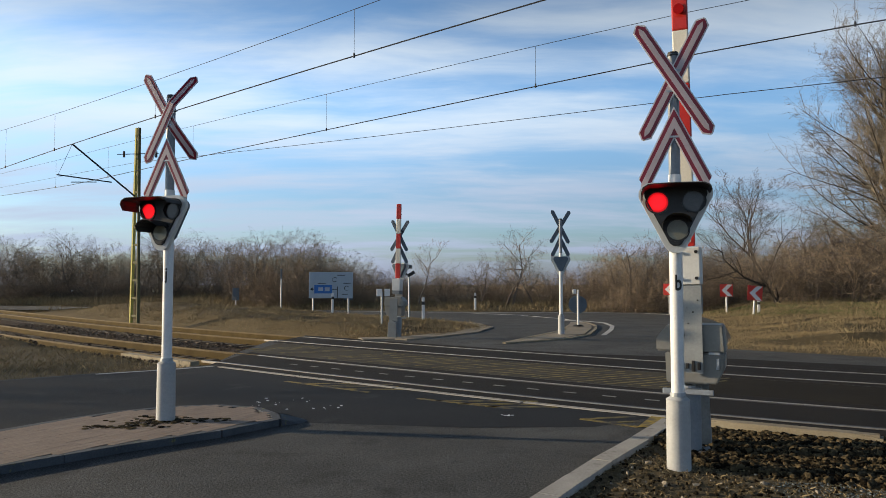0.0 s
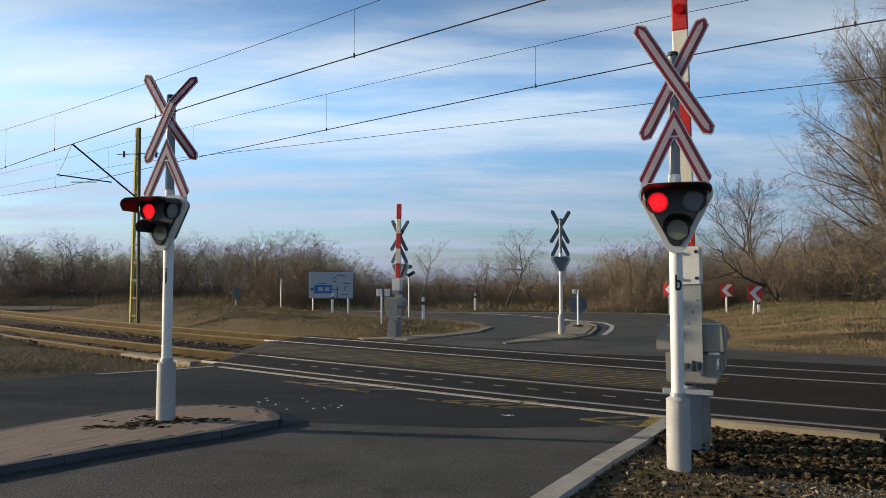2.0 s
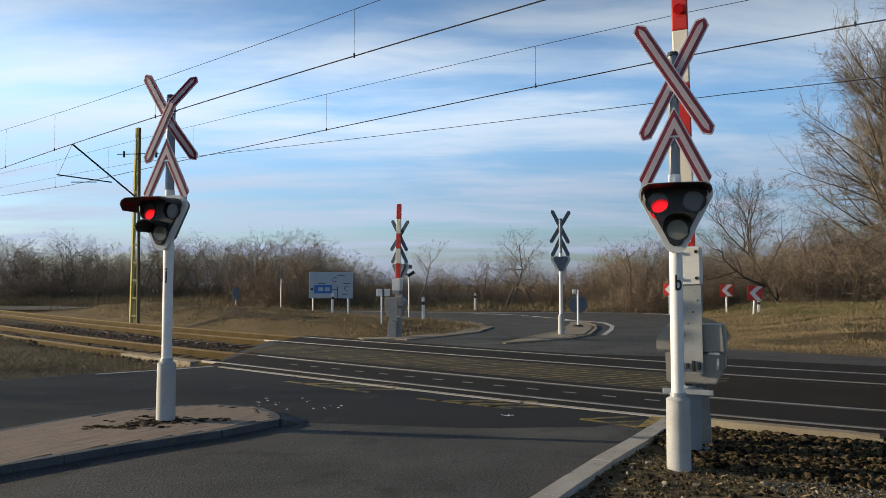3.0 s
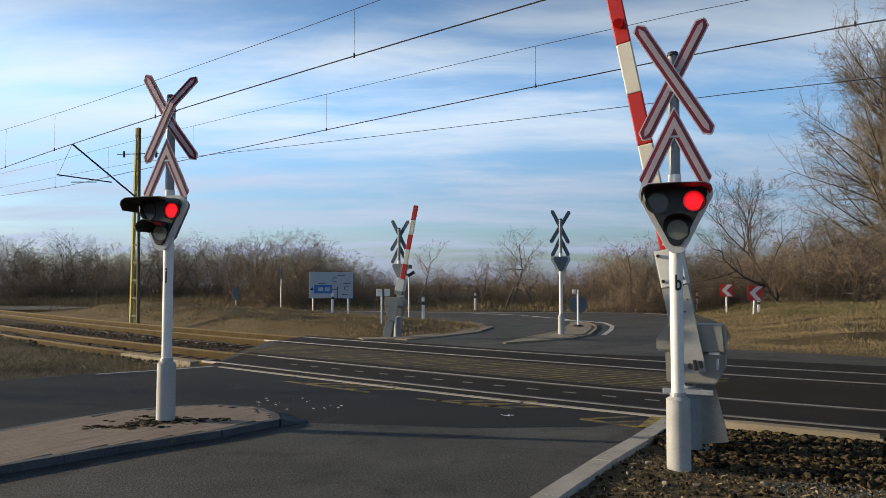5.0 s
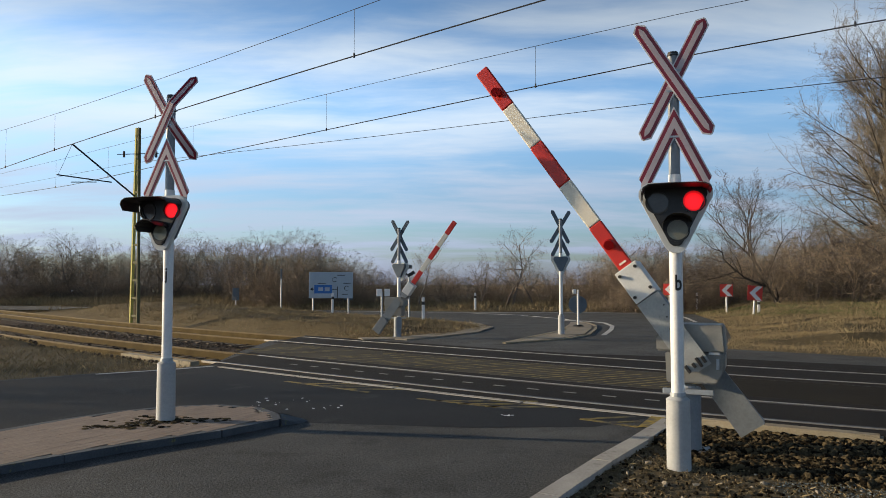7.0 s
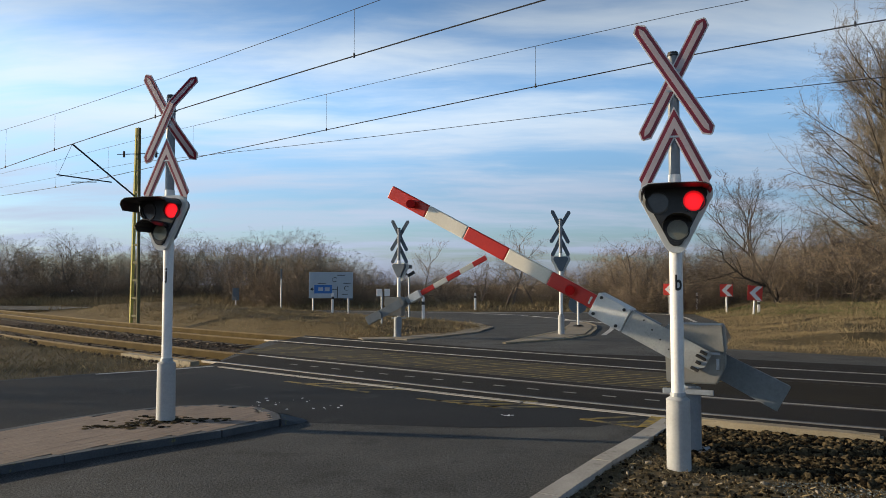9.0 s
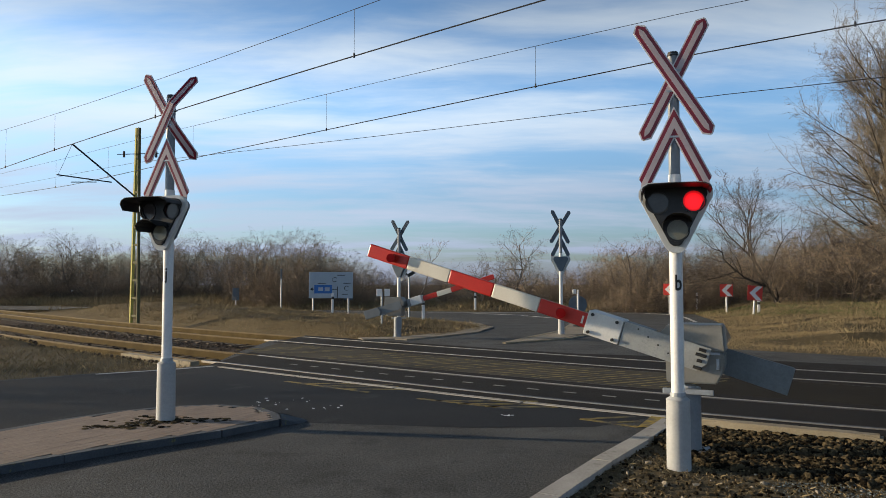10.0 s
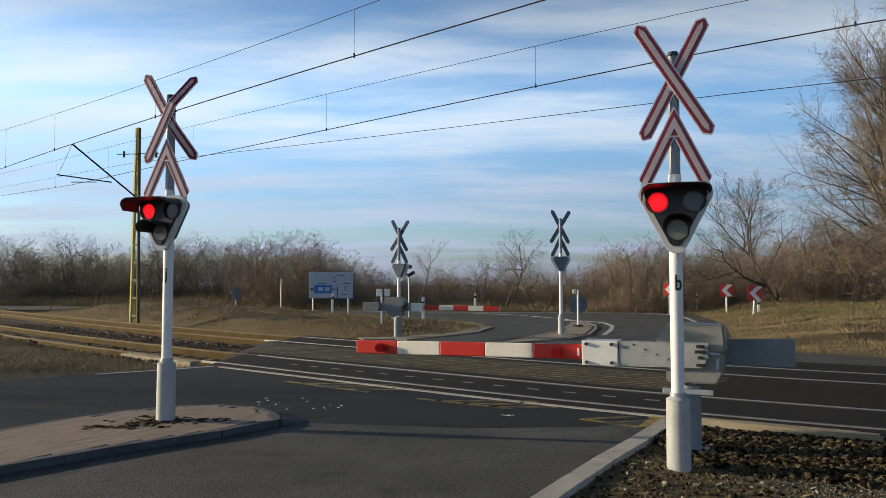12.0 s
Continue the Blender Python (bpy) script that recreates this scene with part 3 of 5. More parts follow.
def shrink(poly, d):
    c = Vector((sum(p[0] for p in poly) / len(poly), sum(p[1] for p in poly) / len(poly)))
    out = []
    n = len(poly)
    for i in range(n):
        a, p, b = Vector(poly[i - 1]), Vector(poly[i]), Vector(poly[(i + 1) % n])
        t = (b - a).normalized()
        q = Vector((-t.y, t.x))
        if q.dot(c - p) < 0 and inside(np.array([p.x + q.x * 0.05]), np.array([p.y + q.y * 0.05]), poly)[0] == False:
            q = -q
        elif not inside(np.array([p.x + q.x * 0.05]), np.array([p.y + q.y * 0.05]), poly)[0]:
            q = -q
        out.append(tuple(p + q * d))
    return out


def traffic_island(poly, z, name, label, stone, fill):
    isl = thing(name, Matrix(), label, "traffic island")
    part("bed", slab(B(), shrink(poly, 0.06), -0.1, z - 0.022), fill, isl)
    for a, b in spaced([Vector(p) for p in shrink(poly, 0.06)] + [Vector(shrink(poly, 0.06)[0])], 0.6):
        d = (b - a).normalized() * 0.004
        part("kerb_stone", ribbon(B(), [a + d, b - d], 0.10, -0.1, z - 0.004), stone, isl)
    return isl


island = traffic_island(ISLAND, 0.078, "traffic_island", "raised island paved with worn reddish pavers inside a dark kerb", M["kerb_paint"], M["gravel"])
# the low sloping nose of the near island
nose = B()
foot = [nose.verts.new(v) for v in ((-1.83, 8.40, 0.0), (-1.93, 8.82, 0.0), (-1.66, 8.86, 0.0), (-1.58, 8.72, 0.0), (-1.64, 8.58, 0.0))]
crest = [nose.verts.new(v) for v in ((-1.83, 8.42, 0.072), (-1.93, 8.80, 0.072), (-1.70, 8.80, 0.022), (-1.64, 8.71, 0.014), (-1.69, 8.60, 0.022))]
nose.faces.new(crest)
for k in range(5):
    nose.faces.new((foot[k], foot[(k + 1) % 5], crest[(k + 1) % 5], crest[k]))
part("nose_stone", nose, M["kerb_paint"], island, "sloping end stone")
FAR_ISLAND = [(1.62, 19.95), (3.54, 21.4), (4.66, 23.3), (5.50, 26.3), (5.95, 28.5), (6.05, 30.4), (5.55, 30.9), (4.0, 25.3), (2.55, 22.2)]
far_island = traffic_island(FAR_ISLAND, 0.042, "traffic_island", "far wedge-shaped traffic island of pale gravel with worn kerb", M["sand_concrete"], M["gravel"])
part("surface", slab(B(), shrink(FAR_ISLAND, 0.2), 0.005, 0.04), M["gravel"], far_island)
structure("island_line", ribbon(B(), [(5.1, 23.4), (6.0, 26.3), (6.55, 28.5), (6.75, 30.9), (6.2, 32.4), (5.4, 33.0)], 0.16, 0.001, 0.006), M["white_line"], "white line round the far traffic island")

# ---------------------------------------------------------------- overhead line
def tube(bm, pts, r, n=5):
    """One continuous round wire through the points."""
    rings = []
    for i, p in enumerate(pts):
        d = (Vector(pts[min(i + 1, len(pts) - 1)]) - Vector(pts[max(i - 1, 0)])).normalized()
        u = d.cross(Vector((0, 0, 1))).normalized() if abs(d.z) < 0.95 else d.orthogonal().normalized()
        w = u.cross(d)
        rings.append([bm.verts.new(Vector(p) + (u * math.cos(6.2832 * k / n) + w * math.sin(6.2832 * k / n)) * r) for k in range(n)])
    for a, b in zip(rings, rings[1:]):
        for k in range(n):
            bm.faces.new((a[k], a[(k + 1) % n], b[(k + 1) % n], b[k]))
    return bm


def wire(name, pts, r, label, cat="overhead wire"):
    return tagged(new(name, finish(name, tube(B(), pts, r), M["wire"])), label, cat, "wires of the overhead line")


# height of each wire along the railway
HEIGHTS = dict(contact0=(0.00064, 0.0292, 6.143), messenger0=(0.00233, 0.0681, 7.2595), contact1=(0.00066, 0.02116, 6.173), messenger1=(0.00067, 0.0054, 6.959), feeder=(0.00095, -0.02123, 5.838))


def wire_z(which, s):
    a, b, c = HEIGHTS[which]
    q = max(s, -34)
    return a * q * q + b * q + c + (0.05 * (-34 - s) if s < -34 else 0)


ss = list(np.arange(-62, 26, 3.0))
for i, n in enumerate(TRACKS):
    wire("contact_wire", [rw(s, n, wire_z("contact%d" % i, s)) for s in ss], 0.013, "dark copper contact wire above the track")
    wire("messenger_wire", [rw(s, n, wire_z("messenger%d" % i, s)) for s in ss], 0.0065, "thin messenger wire above the contact wire")
    for s in ((-9.7, -17.0, -23.6, -28.6, -3.0, -33.5), (-8.3, -15.3, -22.6, -30.0, -2.0, 4.0, -37))[i]:
        z0 = wire_z("contact%d" % i, s)
        d = thing("dropper", Matrix(), "thin dropper wire between messenger and contact wire", "dropper", "droppers of the overhead line")
        part("rod", rod(B(), rw(s, n, z0), rw(s, n, wire_z("messenger%d" % i, s)), 0.004, n=5), M["wire"], d)
        part("clip", rod(B(), rw(s, n, z0 - 0.03), rw(s, n, z0 + 0.06), 0.02, n=6), M["wire"], d)
wire("feeder_wire", [rw(s, 17.2, wire_z("feeder", s)) for s in ss], 0.009, "thin feeder wire on the far side of the railway")

mast = thing("catenary_mast", pose(-12.85, 30.7, -0.05, 0, 0, -37), "slim lichened steel lattice mast of the overhead line", "catenary mast")
H = 8.25
for sx, wide, mat in ((-1, 0.095, "mast"), (1, 0.06, "mast_shade")):
    bm = B()
    rings = []
    for z in (-0.2, H):
        c = sx * (0.27 - 0.185 * z / H)
        rings.append([bm.verts.new((c + x * wide / 2, y * 0.06, z)) for x, y in ((-1, -1), (1, -1), (1, 1), (-1, 1))])
    bm.faces.new(rings[1])
    for k in range(4):
        bm.faces.new((rings[0][k], rings[0][(k + 1) % 4], rings[1][(k + 1) % 4], rings[1][k]))
    part("chord", bm, M[mat], mast, "lichened chord coloured as sunlit" if sx < 0 else "chord coloured as if in shade")
for k in range(11):
    z = 0.35 + k * 0.74
    part("batten", box(B(), (0, -0.03, z), (0.54 - 0.37 * z / H, 0.02, 0.09), 0.004), M["mast_shade"], mast)
bm = rod(B(), (0, -0.1, 5.35), (-0.3, -2.6, 7.2), 0.035, n=8)
part("cantilever", bm, M["wire"], mast, "dark cantilever tube")
part("registration_arm", rod(B(), (-0.2, -1.0, 5.85), (-0.68, -3.0, 5.97), 0.025, n=8), M["wire"], mast)
part("steady_arm", rod(B(), (-0.55, -2.5, 5.72), (-0.28, -1.6, 5.80), 0.018, n=8), M["wire"], mast)
part("drop_rod", rod(B(), (-0.3, -2.6, 7.2), (-0.66, -2.95, 5.97), 0.008, n=6), M["wire"], mast)
bm = rod(B(), (-0.55, -0.6, 7.1), (0.75, 0.5, 7.16), 0.018, n=8)
part("cross_arm", bm, M["wire"], mast)
for k in (-0.45, 0.6):
    part("insulator", rod(B(), (k, k * 0.8, 7.0), (k, k * 0.8, 7.25), 0.05, n=8), M["plastic"], mast)


# ---------------------------------------------------------------- crossing signals
def outline_round(pts, r, k=5):
    """Corner-rounded outline."""
    out = []
    n = len(pts)
    for i in range(n):
        a, p, b = Vector(pts[i - 1]), Vector(pts[i]), Vector(pts[(i + 1) % n])
        u, v = (a - p).normalized(), (b - p).normalized()
        half = u.angle(v) / 2
        t = r / math.tan(half)
        c = p + (u + v).normalized() * r / math.sin(half)
        s, e = p + u * t - c, p + v * t - c
        for j in range(k + 1):
            w = s.lerp(e, j / k)
            out.append(tuple(c + w.normalized() * r))
    return out


def letter_mesh(ch, size, material):
    cu = bpy.data.curves.new("letter", "FONT")
    cu.body, cu.size, cu.extrude, cu.align_x, cu.align_y = ch, size, 0.001, "CENTER", "CENTER"
    cu.offset = 0.004
    ob = new("letter", cu)
    me = bpy.data.meshes.new_from_object(ob.evaluated_get(bpy.context.evaluated_depsgraph_get()))
    bpy.data.objects.remove(ob)
    me.materials.clear()
    me.materials.append(material)
    return me


def bar_outline(length, w, point):
    l, q = length / 2, w / 2
    return [(-l + point, -q), (l - point, -q), (l, -q * 0.15), (l, q * 0.15), (l - point, q), (-l + point, q), (-l, q * 0.15), (-l, -q * 0.15)]


def folded(bm, at, angle):
    """Bends the plate backwards beyond x = at."""
    if angle:
        bmesh.ops.bisect_plane(bm, geom=list(bm.verts) + list(bm.edges) + list(bm.faces), plane_co=(at, 0, 0), plane_no=(1, 0, 0))
        bmesh.ops.rotate(bm, verts=[v for v in bm.verts if v.co.x > at + 1e-4], cent=(at, 0, 0), matrix=Matrix.Rotation(radians(angle), 3, "Z"))
    return bm


def layered(name, parent, outline_of, m, label="", back=M["sign_back"], fold=0, at=0.16):
    """A plate with a white rim, a red border and a pale field, each a little proud of the last (front is -y)."""
    plate = part(name, folded(prism(B(), outline_of(0.0), 0.0, 0.008), at, fold), M["sign_edge"], parent, label)
    plate.matrix_basis = m
    part("rear_face", folded(prism(B(), outline_of(0.002), 0.008, 0.011), at, fold), back, plate, "grey painted back")
    part("border", folded(prism(B(), outline_of(0.011), -0.003, 0.0), at, fold), M["sign_red"], plate, "dark red border")
    part("field", folded(prism(B(), outline_of(0.040), -0.006, -0.003), at, fold), M["sign_white"], plate, "pale reflective field")
    return plate


def chevron_outline(inset, leg=0.70, ang=64.0, w=0.125):
    """An upturned V about its apex, in x, z."""
    c, s = math.cos(radians(ang)), math.sin(radians(ang))
    w2 = w - 2 * inset
    ap = -inset / c
    outer, inner = (c * (leg - inset), ap - s * (leg - inset) + (0.0)), None
    ix, iz = outer[0] - w2 * s, outer[1] - w2 * c
    ax_z = ap - w2 / c
    ox, oz = outer
    # pointed feet
    fx, fz = (ox + ix) / 2 + c * 0.03, (oz + iz) / 2 - s * 0.03
    right = [(0, ap), (ox, oz), (fx, fz), (ix, iz), (0, ax_z)]
    left = [(-ix, iz), (-fx, fz), (-ox, oz)]
    return (right + left)[::-1]


def pierced(outline, holes, y0, y1):
    """A plate in x, z with round holes."""
    bm = bmesh.new()
    loops = [outline] + [[(x + r * math.cos(6.28319 * k / 24), z + r * math.sin(6.28319 * k / 24)) for k in range(24)] for x, z, r in holes]
    edges = []
    for lp in loops:
        vs = [bm.verts.new((x, y0, z)) for x, z in lp]
        edges += [bm.edges.new((vs[i], vs[(i + 1) % len(vs)])) for i in range(len(vs))]
    bmesh.ops.triangle_fill(bm, use_beauty=True, use_dissolve=False, edges=edges, normal=(0, -1, 0))
    ex = bmesh.ops.extrude_face_region(bm, geom=list(bm.faces))
    bmesh.ops.translate(bm, verts=[v for v in ex["geom"] if isinstance(v, bmesh.types.BMVert)], vec=(0, y1 - y0, 0))
    return bm


def wall_round(outline, y0, y1):
    bm = bmesh.new()
    rings = [[bm.verts.new((x * k, y, (z - 2.25) * k + 2.25)) for x, z in outline] for y, k in ((y0, 1.0), (y1, 1.0), (y1, 0.97), (y0, 0.97))]
    n = len(outline)
    for a, b in zip(rings, rings[1:] + rings[:1]):
        for i in range(n):
            bm.faces.new((a[i], a[(i + 1) % n], b[(i + 1) % n], b[i]))
    return bm


LAMPS = ((-0.148, 2.342), (0.148, 2.348), (0.012, 2.10))


def crossing_signal(m, head_turn, cross_turn, label, letter=None, working=True, bent=0, base=None, drop=0.0):
    sig = thing("crossing_signal", m, label, "crossing signal", "signals at the level crossing")
    bm = rod(B(), (0, 0, -0.12), (0, 0, 0.63), 0.104, 0.100, n=20)
    rod(bm, (0, 0, 0.63), (0, 0, 0.655), 0.104, 0.07, n=20)
    part("base_pipe", bm, base or M["pipe"], sig, "painted steel base pipe", True)
    part("post", rod(B(), (0, 0, 0.6), (0, 0, 2.6), 0.056, n=20), M["white"], sig, "white-painted round post", True)
    part("upper_post", rod(B(), (0, 0, 2.6), (0, 0, 3.68), 0.050, n=16), M["pole_grey"], sig, "dark grey upper post", True)
    part("cap", rod(B(), (0, 0, 3.66), (0, 0, 3.70), 0.054, 0.045, n=16), M["plastic"], sig)
    part("collar", rod(B(), (0, 0, 0.645), (0, 0, 0.69), 0.068, n=16), M["galv"], sig)
    ct = pose(0, 0, 0, 0, 0, cross_turn)
    for a, dy, bend in ((58.5, -0.060 if bent else -0.078, bent * 0.6), (-63, -0.078 if bent else -0.060, bent)):
        layered("cross_board", sig, lambda i: bar_outline(1.19 - 2 * i, 0.125 - 2 * i, 0.045), ct @ pose(0, dy, 3.44 - drop, 0, a, 0), "red-edged cross board", M["sign_back"], bend)
    layered("chevron_board", sig, chevron_outline, ct @ pose(0, -0.066, 3.20 - drop), "red-edged half-cross board")
    for z in (3.52, 3.34, 2.93):
        part("clamp", box(B(), (0, -0.02, z), (0.13, 0.10, 0.022), 0.004, ct), M["galv"], sig)
    ht = pose(0, 0, 0, 0, 0, head_turn)
    tri = [(-0.372, 2.518), (0.372, 2.518), (0.0, 1.775)]
    head = part("signal_head", prism(B(), outline_round(tri, 0.10), -0.145, -0.09), M["panel_white"], sig, "white-rimmed triangular signal head")
    head.matrix_basis = ht
    part("rear_case", prism(B(), outline_round([(-0.27, 2.49), (0.27, 2.49), (0.0, 1.93)], 0.07), -0.09, 0.06), M["sign_back"], head, "grey rear casing")
    blk = outline_round([(-0.302, 2.482), (0.302, 2.482), (0.0, 1.880)], 0.065)
    # black front plate, pierced for the two upper lamps so that the lit disc behind shows through
    part("front_plate", pierced(blk, [(x, z, 0.088) for x, z in LAMPS[:2]], -0.176, -0.166), M["plastic"], head, "matt black front plate with three round openings")
    part("plate_edge", wall_round(blk, -0.176, -0.144), M["plastic"], head)
    for i, (x, z) in enumerate(LAMPS):
        part("lens", rod(B(), (x, -0.1455 if i < 2 else -0.170, z), (x, -0.152 if i < 2 else -0.180, z), 0.096 if i < 2 else 0.086, n=28), M["lens_white"] if i == 2 else M["lens_off"], head, "unlit clear lens" if i == 2 else "unlit dark red lens", True)
        ring = B()
        for k in range(28):
            t0, t1 = 2 * math.pi * k / 28, 2 * math.pi * (k + 1) / 28
            q = [[ring.verts.new((x + r * math.cos(t), y, z + r * math.sin(t))) for r, y in ((0.092, -0.166), (0.092, -0.186), (0.104, -0.186), (0.104, -0.176))] for t in (t0, t1)]
            for j in range(3):
                ring.faces.new((q[0][j], q[0][j + 1], q[1][j + 1], q[1][j]))
        part("lens_ring", ring, M["plastic"], head)
    # one broad hood over the two upper lamps, a narrower one over the lower
    for lines, ln, name in (([(-0.280, 2.33), (-0.282, 2.395), (-0.268, 2.438), (-0.222, 2.466), (0.0, 2.474), (0.222, 2.469), (0.268, 2.445), (0.284, 2.41)], 0.31, "broad black hood"), ([(-0.112, 2.10), (-0.108, 2.16), (-0.075, 2.205), (-0.02, 2.228), (0.05, 2.226), (0.10, 2.20), (0.125, 2.165)], 0.28, "black hood")):
        hood = B()
        rows = []
        n = len(lines)
        for k, (x, z) in enumerate(lines):
            cx, cz = 0.0, 2.30 if n == 8 else 2.10
            reach = ln * (0.86 if k in (0, n - 1) else 1.0)
            ix, iz = x + (cx - x) * 0.03, z + (cz - z) * 0.04
            rows.append([hood.verts.new(p) for p in ((x, -0.172, z), (x, -0.172 - reach, z), (ix, -0.172 - reach, iz), (ix, -0.172, iz))])
        for a, b in zip(rows, rows[1:]):
            for q in range(3):
                hood.faces.new((a[q], a[q + 1], b[q + 1], b[q]))
        part("hood", hood, M["plastic"], head, name)
    lamp = None
    if working:
        # one glowing disc runs behind the hoods from lamp to lamp
        lamp = part("lit_lamp", rod(B(), (0, -0.155, 0), (0, -0.162, 0), 0.092, n=28), M["lens_on"], head, "glowing red lamp", True)
    if letter:
        mesh_part("letter", letter_mesh(letter, 0.19, M["black"]), sig, pose(0.0, -0.0585, 1.64, 90, 0, 6 * (1 if letter == "b" else -1)) @ Matrix.Diagonal((0.68, 1, 1, 1)), "black painted letter")
    return sig, lamp


signal_a, lamp_a = crossing_signal(pose(2.052, 6.47, -0.03), -16, -15, "white post with red-edged cross and flashing signal in bare soil", "b")
signal_b, lamp_b = crossing_signal(pose(-3.13, 8.37, 0.08), -15, -17, "white post with red-edged cross and flashing signal on paved island", "j", True, 27, M["pipe"], 0.0)
signal_c, _ = crossing_signal(pose(3.72, 23.2, -0.01), 172, 180, "crossing signal seen from behind on the far traffic island", None, False)
signal_d, _ = crossing_signal(pose(-1.48, 24.7, -0.19), 158, 165, "crossing signal seen from behind beyond the far barrier", None, False)


# ---------------------------------------------------------------- barriers
def crossing_barrier(m, z_pivot, boom_len, step, label, start=0.93):
    """x runs along the lowered boom, +y is the roadside face; the arm turns about y at z_pivot."""
    bar = thing("crossing_barrier", m, label, "barrier", "barriers at the level crossing")
    bm = box(B(), (0.03, -0.02, 0.0), (0.36, 0.34, 0.04), 0.01)
    part("base_plate", bm, M["pole_grey"], bar)
    part("column", rod(B(), (0.03, -0.02, 0.03), (0.03, -0.02, z_pivot - 0.32), 0.115, n=20), M["pole_grey"], bar, "grey steel column", True)
    part("collar", rod(B(), (0.03, -0.02, z_pivot - 0.40), (0.03, -0.02, z_pivot - 0.30), 0.07, n=16), M["galv"], bar)
    part("bracket", box(B(), (0.02, 0.14, z_pivot - 0.345), (0.46, 0.03, 0.05), 0.006), M["galv"], bar)
    z = z_pivot
    low = prism(B(), [(-0.31, z - 0.12), (-0.24, z - 0.27), (0.22, z - 0.27), (0.23, z + 0.02), (-0.31, z + 0.02)], -0.24, 0.10)
    bmesh.ops.bevel(low, geom=list(low.edges), offset=0.012, segments=2, affect="EDGES")
    part("housing", low, M["grey_case"], bar, "grey painted drive housing")
    top = prism(B(), [(-0.32, z + 0.03), (0.31, z + 0.03), (0.31, z + 0.16), (0.20, z + 0.29), (-0.30, z + 0.29)], -0.28, 0.11)
    bmesh.ops.bevel(top, geom=list(top.edges), offset=0.014, segments=2, affect="EDGES")
    cover = part("cover", top, M["grey_case"], bar, "grey cover with a sloping end")
    part("latch", box(B(), (-0.22, 0.115, z + 0.02), (0.10, 0.02, 0.025), 0.004), M["galv"], cover)
    part("latch", box(B(), (-0.25, 0.108, z - 0.08), (0.03, 0.02, 0.10), 0.004), M["galv"], cover)
    # the arm, in a space of its own about the pivot
    plate = prism(B(), [(-0.17, -0.03), (-0.10, -0.12), (0.66, -0.122), (0.66, 0.122), (-0.17, 0.12)], 0.135, 0.150)
    arm = part("arm", plate, M["plate"], bar, "galvanised steel arm with bolted plates")
    arm.matrix_basis = pose(0, 0, z_pivot)
    part("rear_plate", prism(B(), [(-0.92, -0.133), (0.25, -0.12), (0.25, 0.12), (-0.92, 0.138)], -0.325, -0.31), M["weight"], arm)
    blk = box(B(), (start - 0.19, 0.01, 0), (0.36, 0.30, 0.245), 0.008)
    part("end_block", blk, M["panel_white"], arm, "scuffed white boom holder")
    part("channel", box(B(), ((0.38 + start - 0.37) / 2, -0.005, 0), (start - 0.37 - 0.38 - 0.004, 0.27, 0.225), 0.006), M["weight"], arm, "channel behind the plate, darkened for shade")
    for x in (start - 0.31, start - 0.06):
        for zz in (-0.09, 0.09):
            bm = rod(B(), (x, 0.155, zz), (x, 0.190, zz), 0.017, n=6)
            part("bolt", bm, M["bolt"], arm)
    for k in range(5):
        part("bolt", rod(B(), (0.52 - 0.11 * k, 0.148, 0.09 - 0.045 * k), (0.52 - 0.11 * k, 0.156, 0.09 - 0.045 * k), 0.009, n=6), M["bolt"], arm)
    hinge = B()
    for zz, l in ((0.085, 0.07), (0.035, 0.10), (-0.02, 0.05), (-0.09, 0.08)):
        box(hinge, (-0.10, 0.162, zz), (l, 0.03, 0.028), 0.004)
    part("hinge", hinge, M["bolt"], arm, "dark hinge fittings")
    cw = prism(B(), [(-0.915, -0.130), (-0.46, -0.128), (-0.40, 0.0), (-0.46, 0.120), (-0.915, 0.135)], -0.45, -0.33)
    bmesh.ops.bevel(cw, geom=list(cw.edges), offset=0.006, segments=1, affect="EDGES")
    part("counterweight", cw, M["weight"], arm, "galvanised counterweight, darkened for shade")
    x = start
    k = 0
    while x < boom_len - 0.02:
        x1 = min(x + step, boom_len)
        bm = box(B(), ((x + x1) / 2, 0.03, 0), (x1 - x - 0.002, 0.055, 0.152), 0.012)
        part("red_band" if k % 2 == 0 else "white_band", bm, M["red"] if k % 2 == 0 else M["cream"], arm, "red painted boom section" if k % 2 == 0 else "cream white boom section")
        x, k = x1, k + 1
    for x in (start + step * 0.55, boom_len - step * 0.62):
        bm = rod(B(), (x, 0.05, 0), (x - 0.03, 0.14, 0), 0.047, 0.050, n=16)
        part("boom_lamp", bm, M["lens_boom"], arm, "red boom lamp", True)
    part("rivet", box(B(), (start + 0.05, 0.06, 0), (0.02, 0.01, 0.08), 0.002), M["cream"], arm)
    return bar, arm


barrier_a, arm_a = crossing_barrier(pose(2.40, 7.15, 0.0, 0, 0, 156), 0.93, 3.72, 0.534, "half barrier with red and white boom on grey drive", 1.04)
barrier_b, arm_b = crossing_barrier(pose(-1.40, 22.4, 0.0, 0, 0, -15), 0.93, 3.14, 0.455, "far half barrier with red and white boom, from behind", 0.86)


# ---------------------------------------------------------------- signs and marker posts
def ray_place(x, d):
    return (x - 784) / 1300 * d


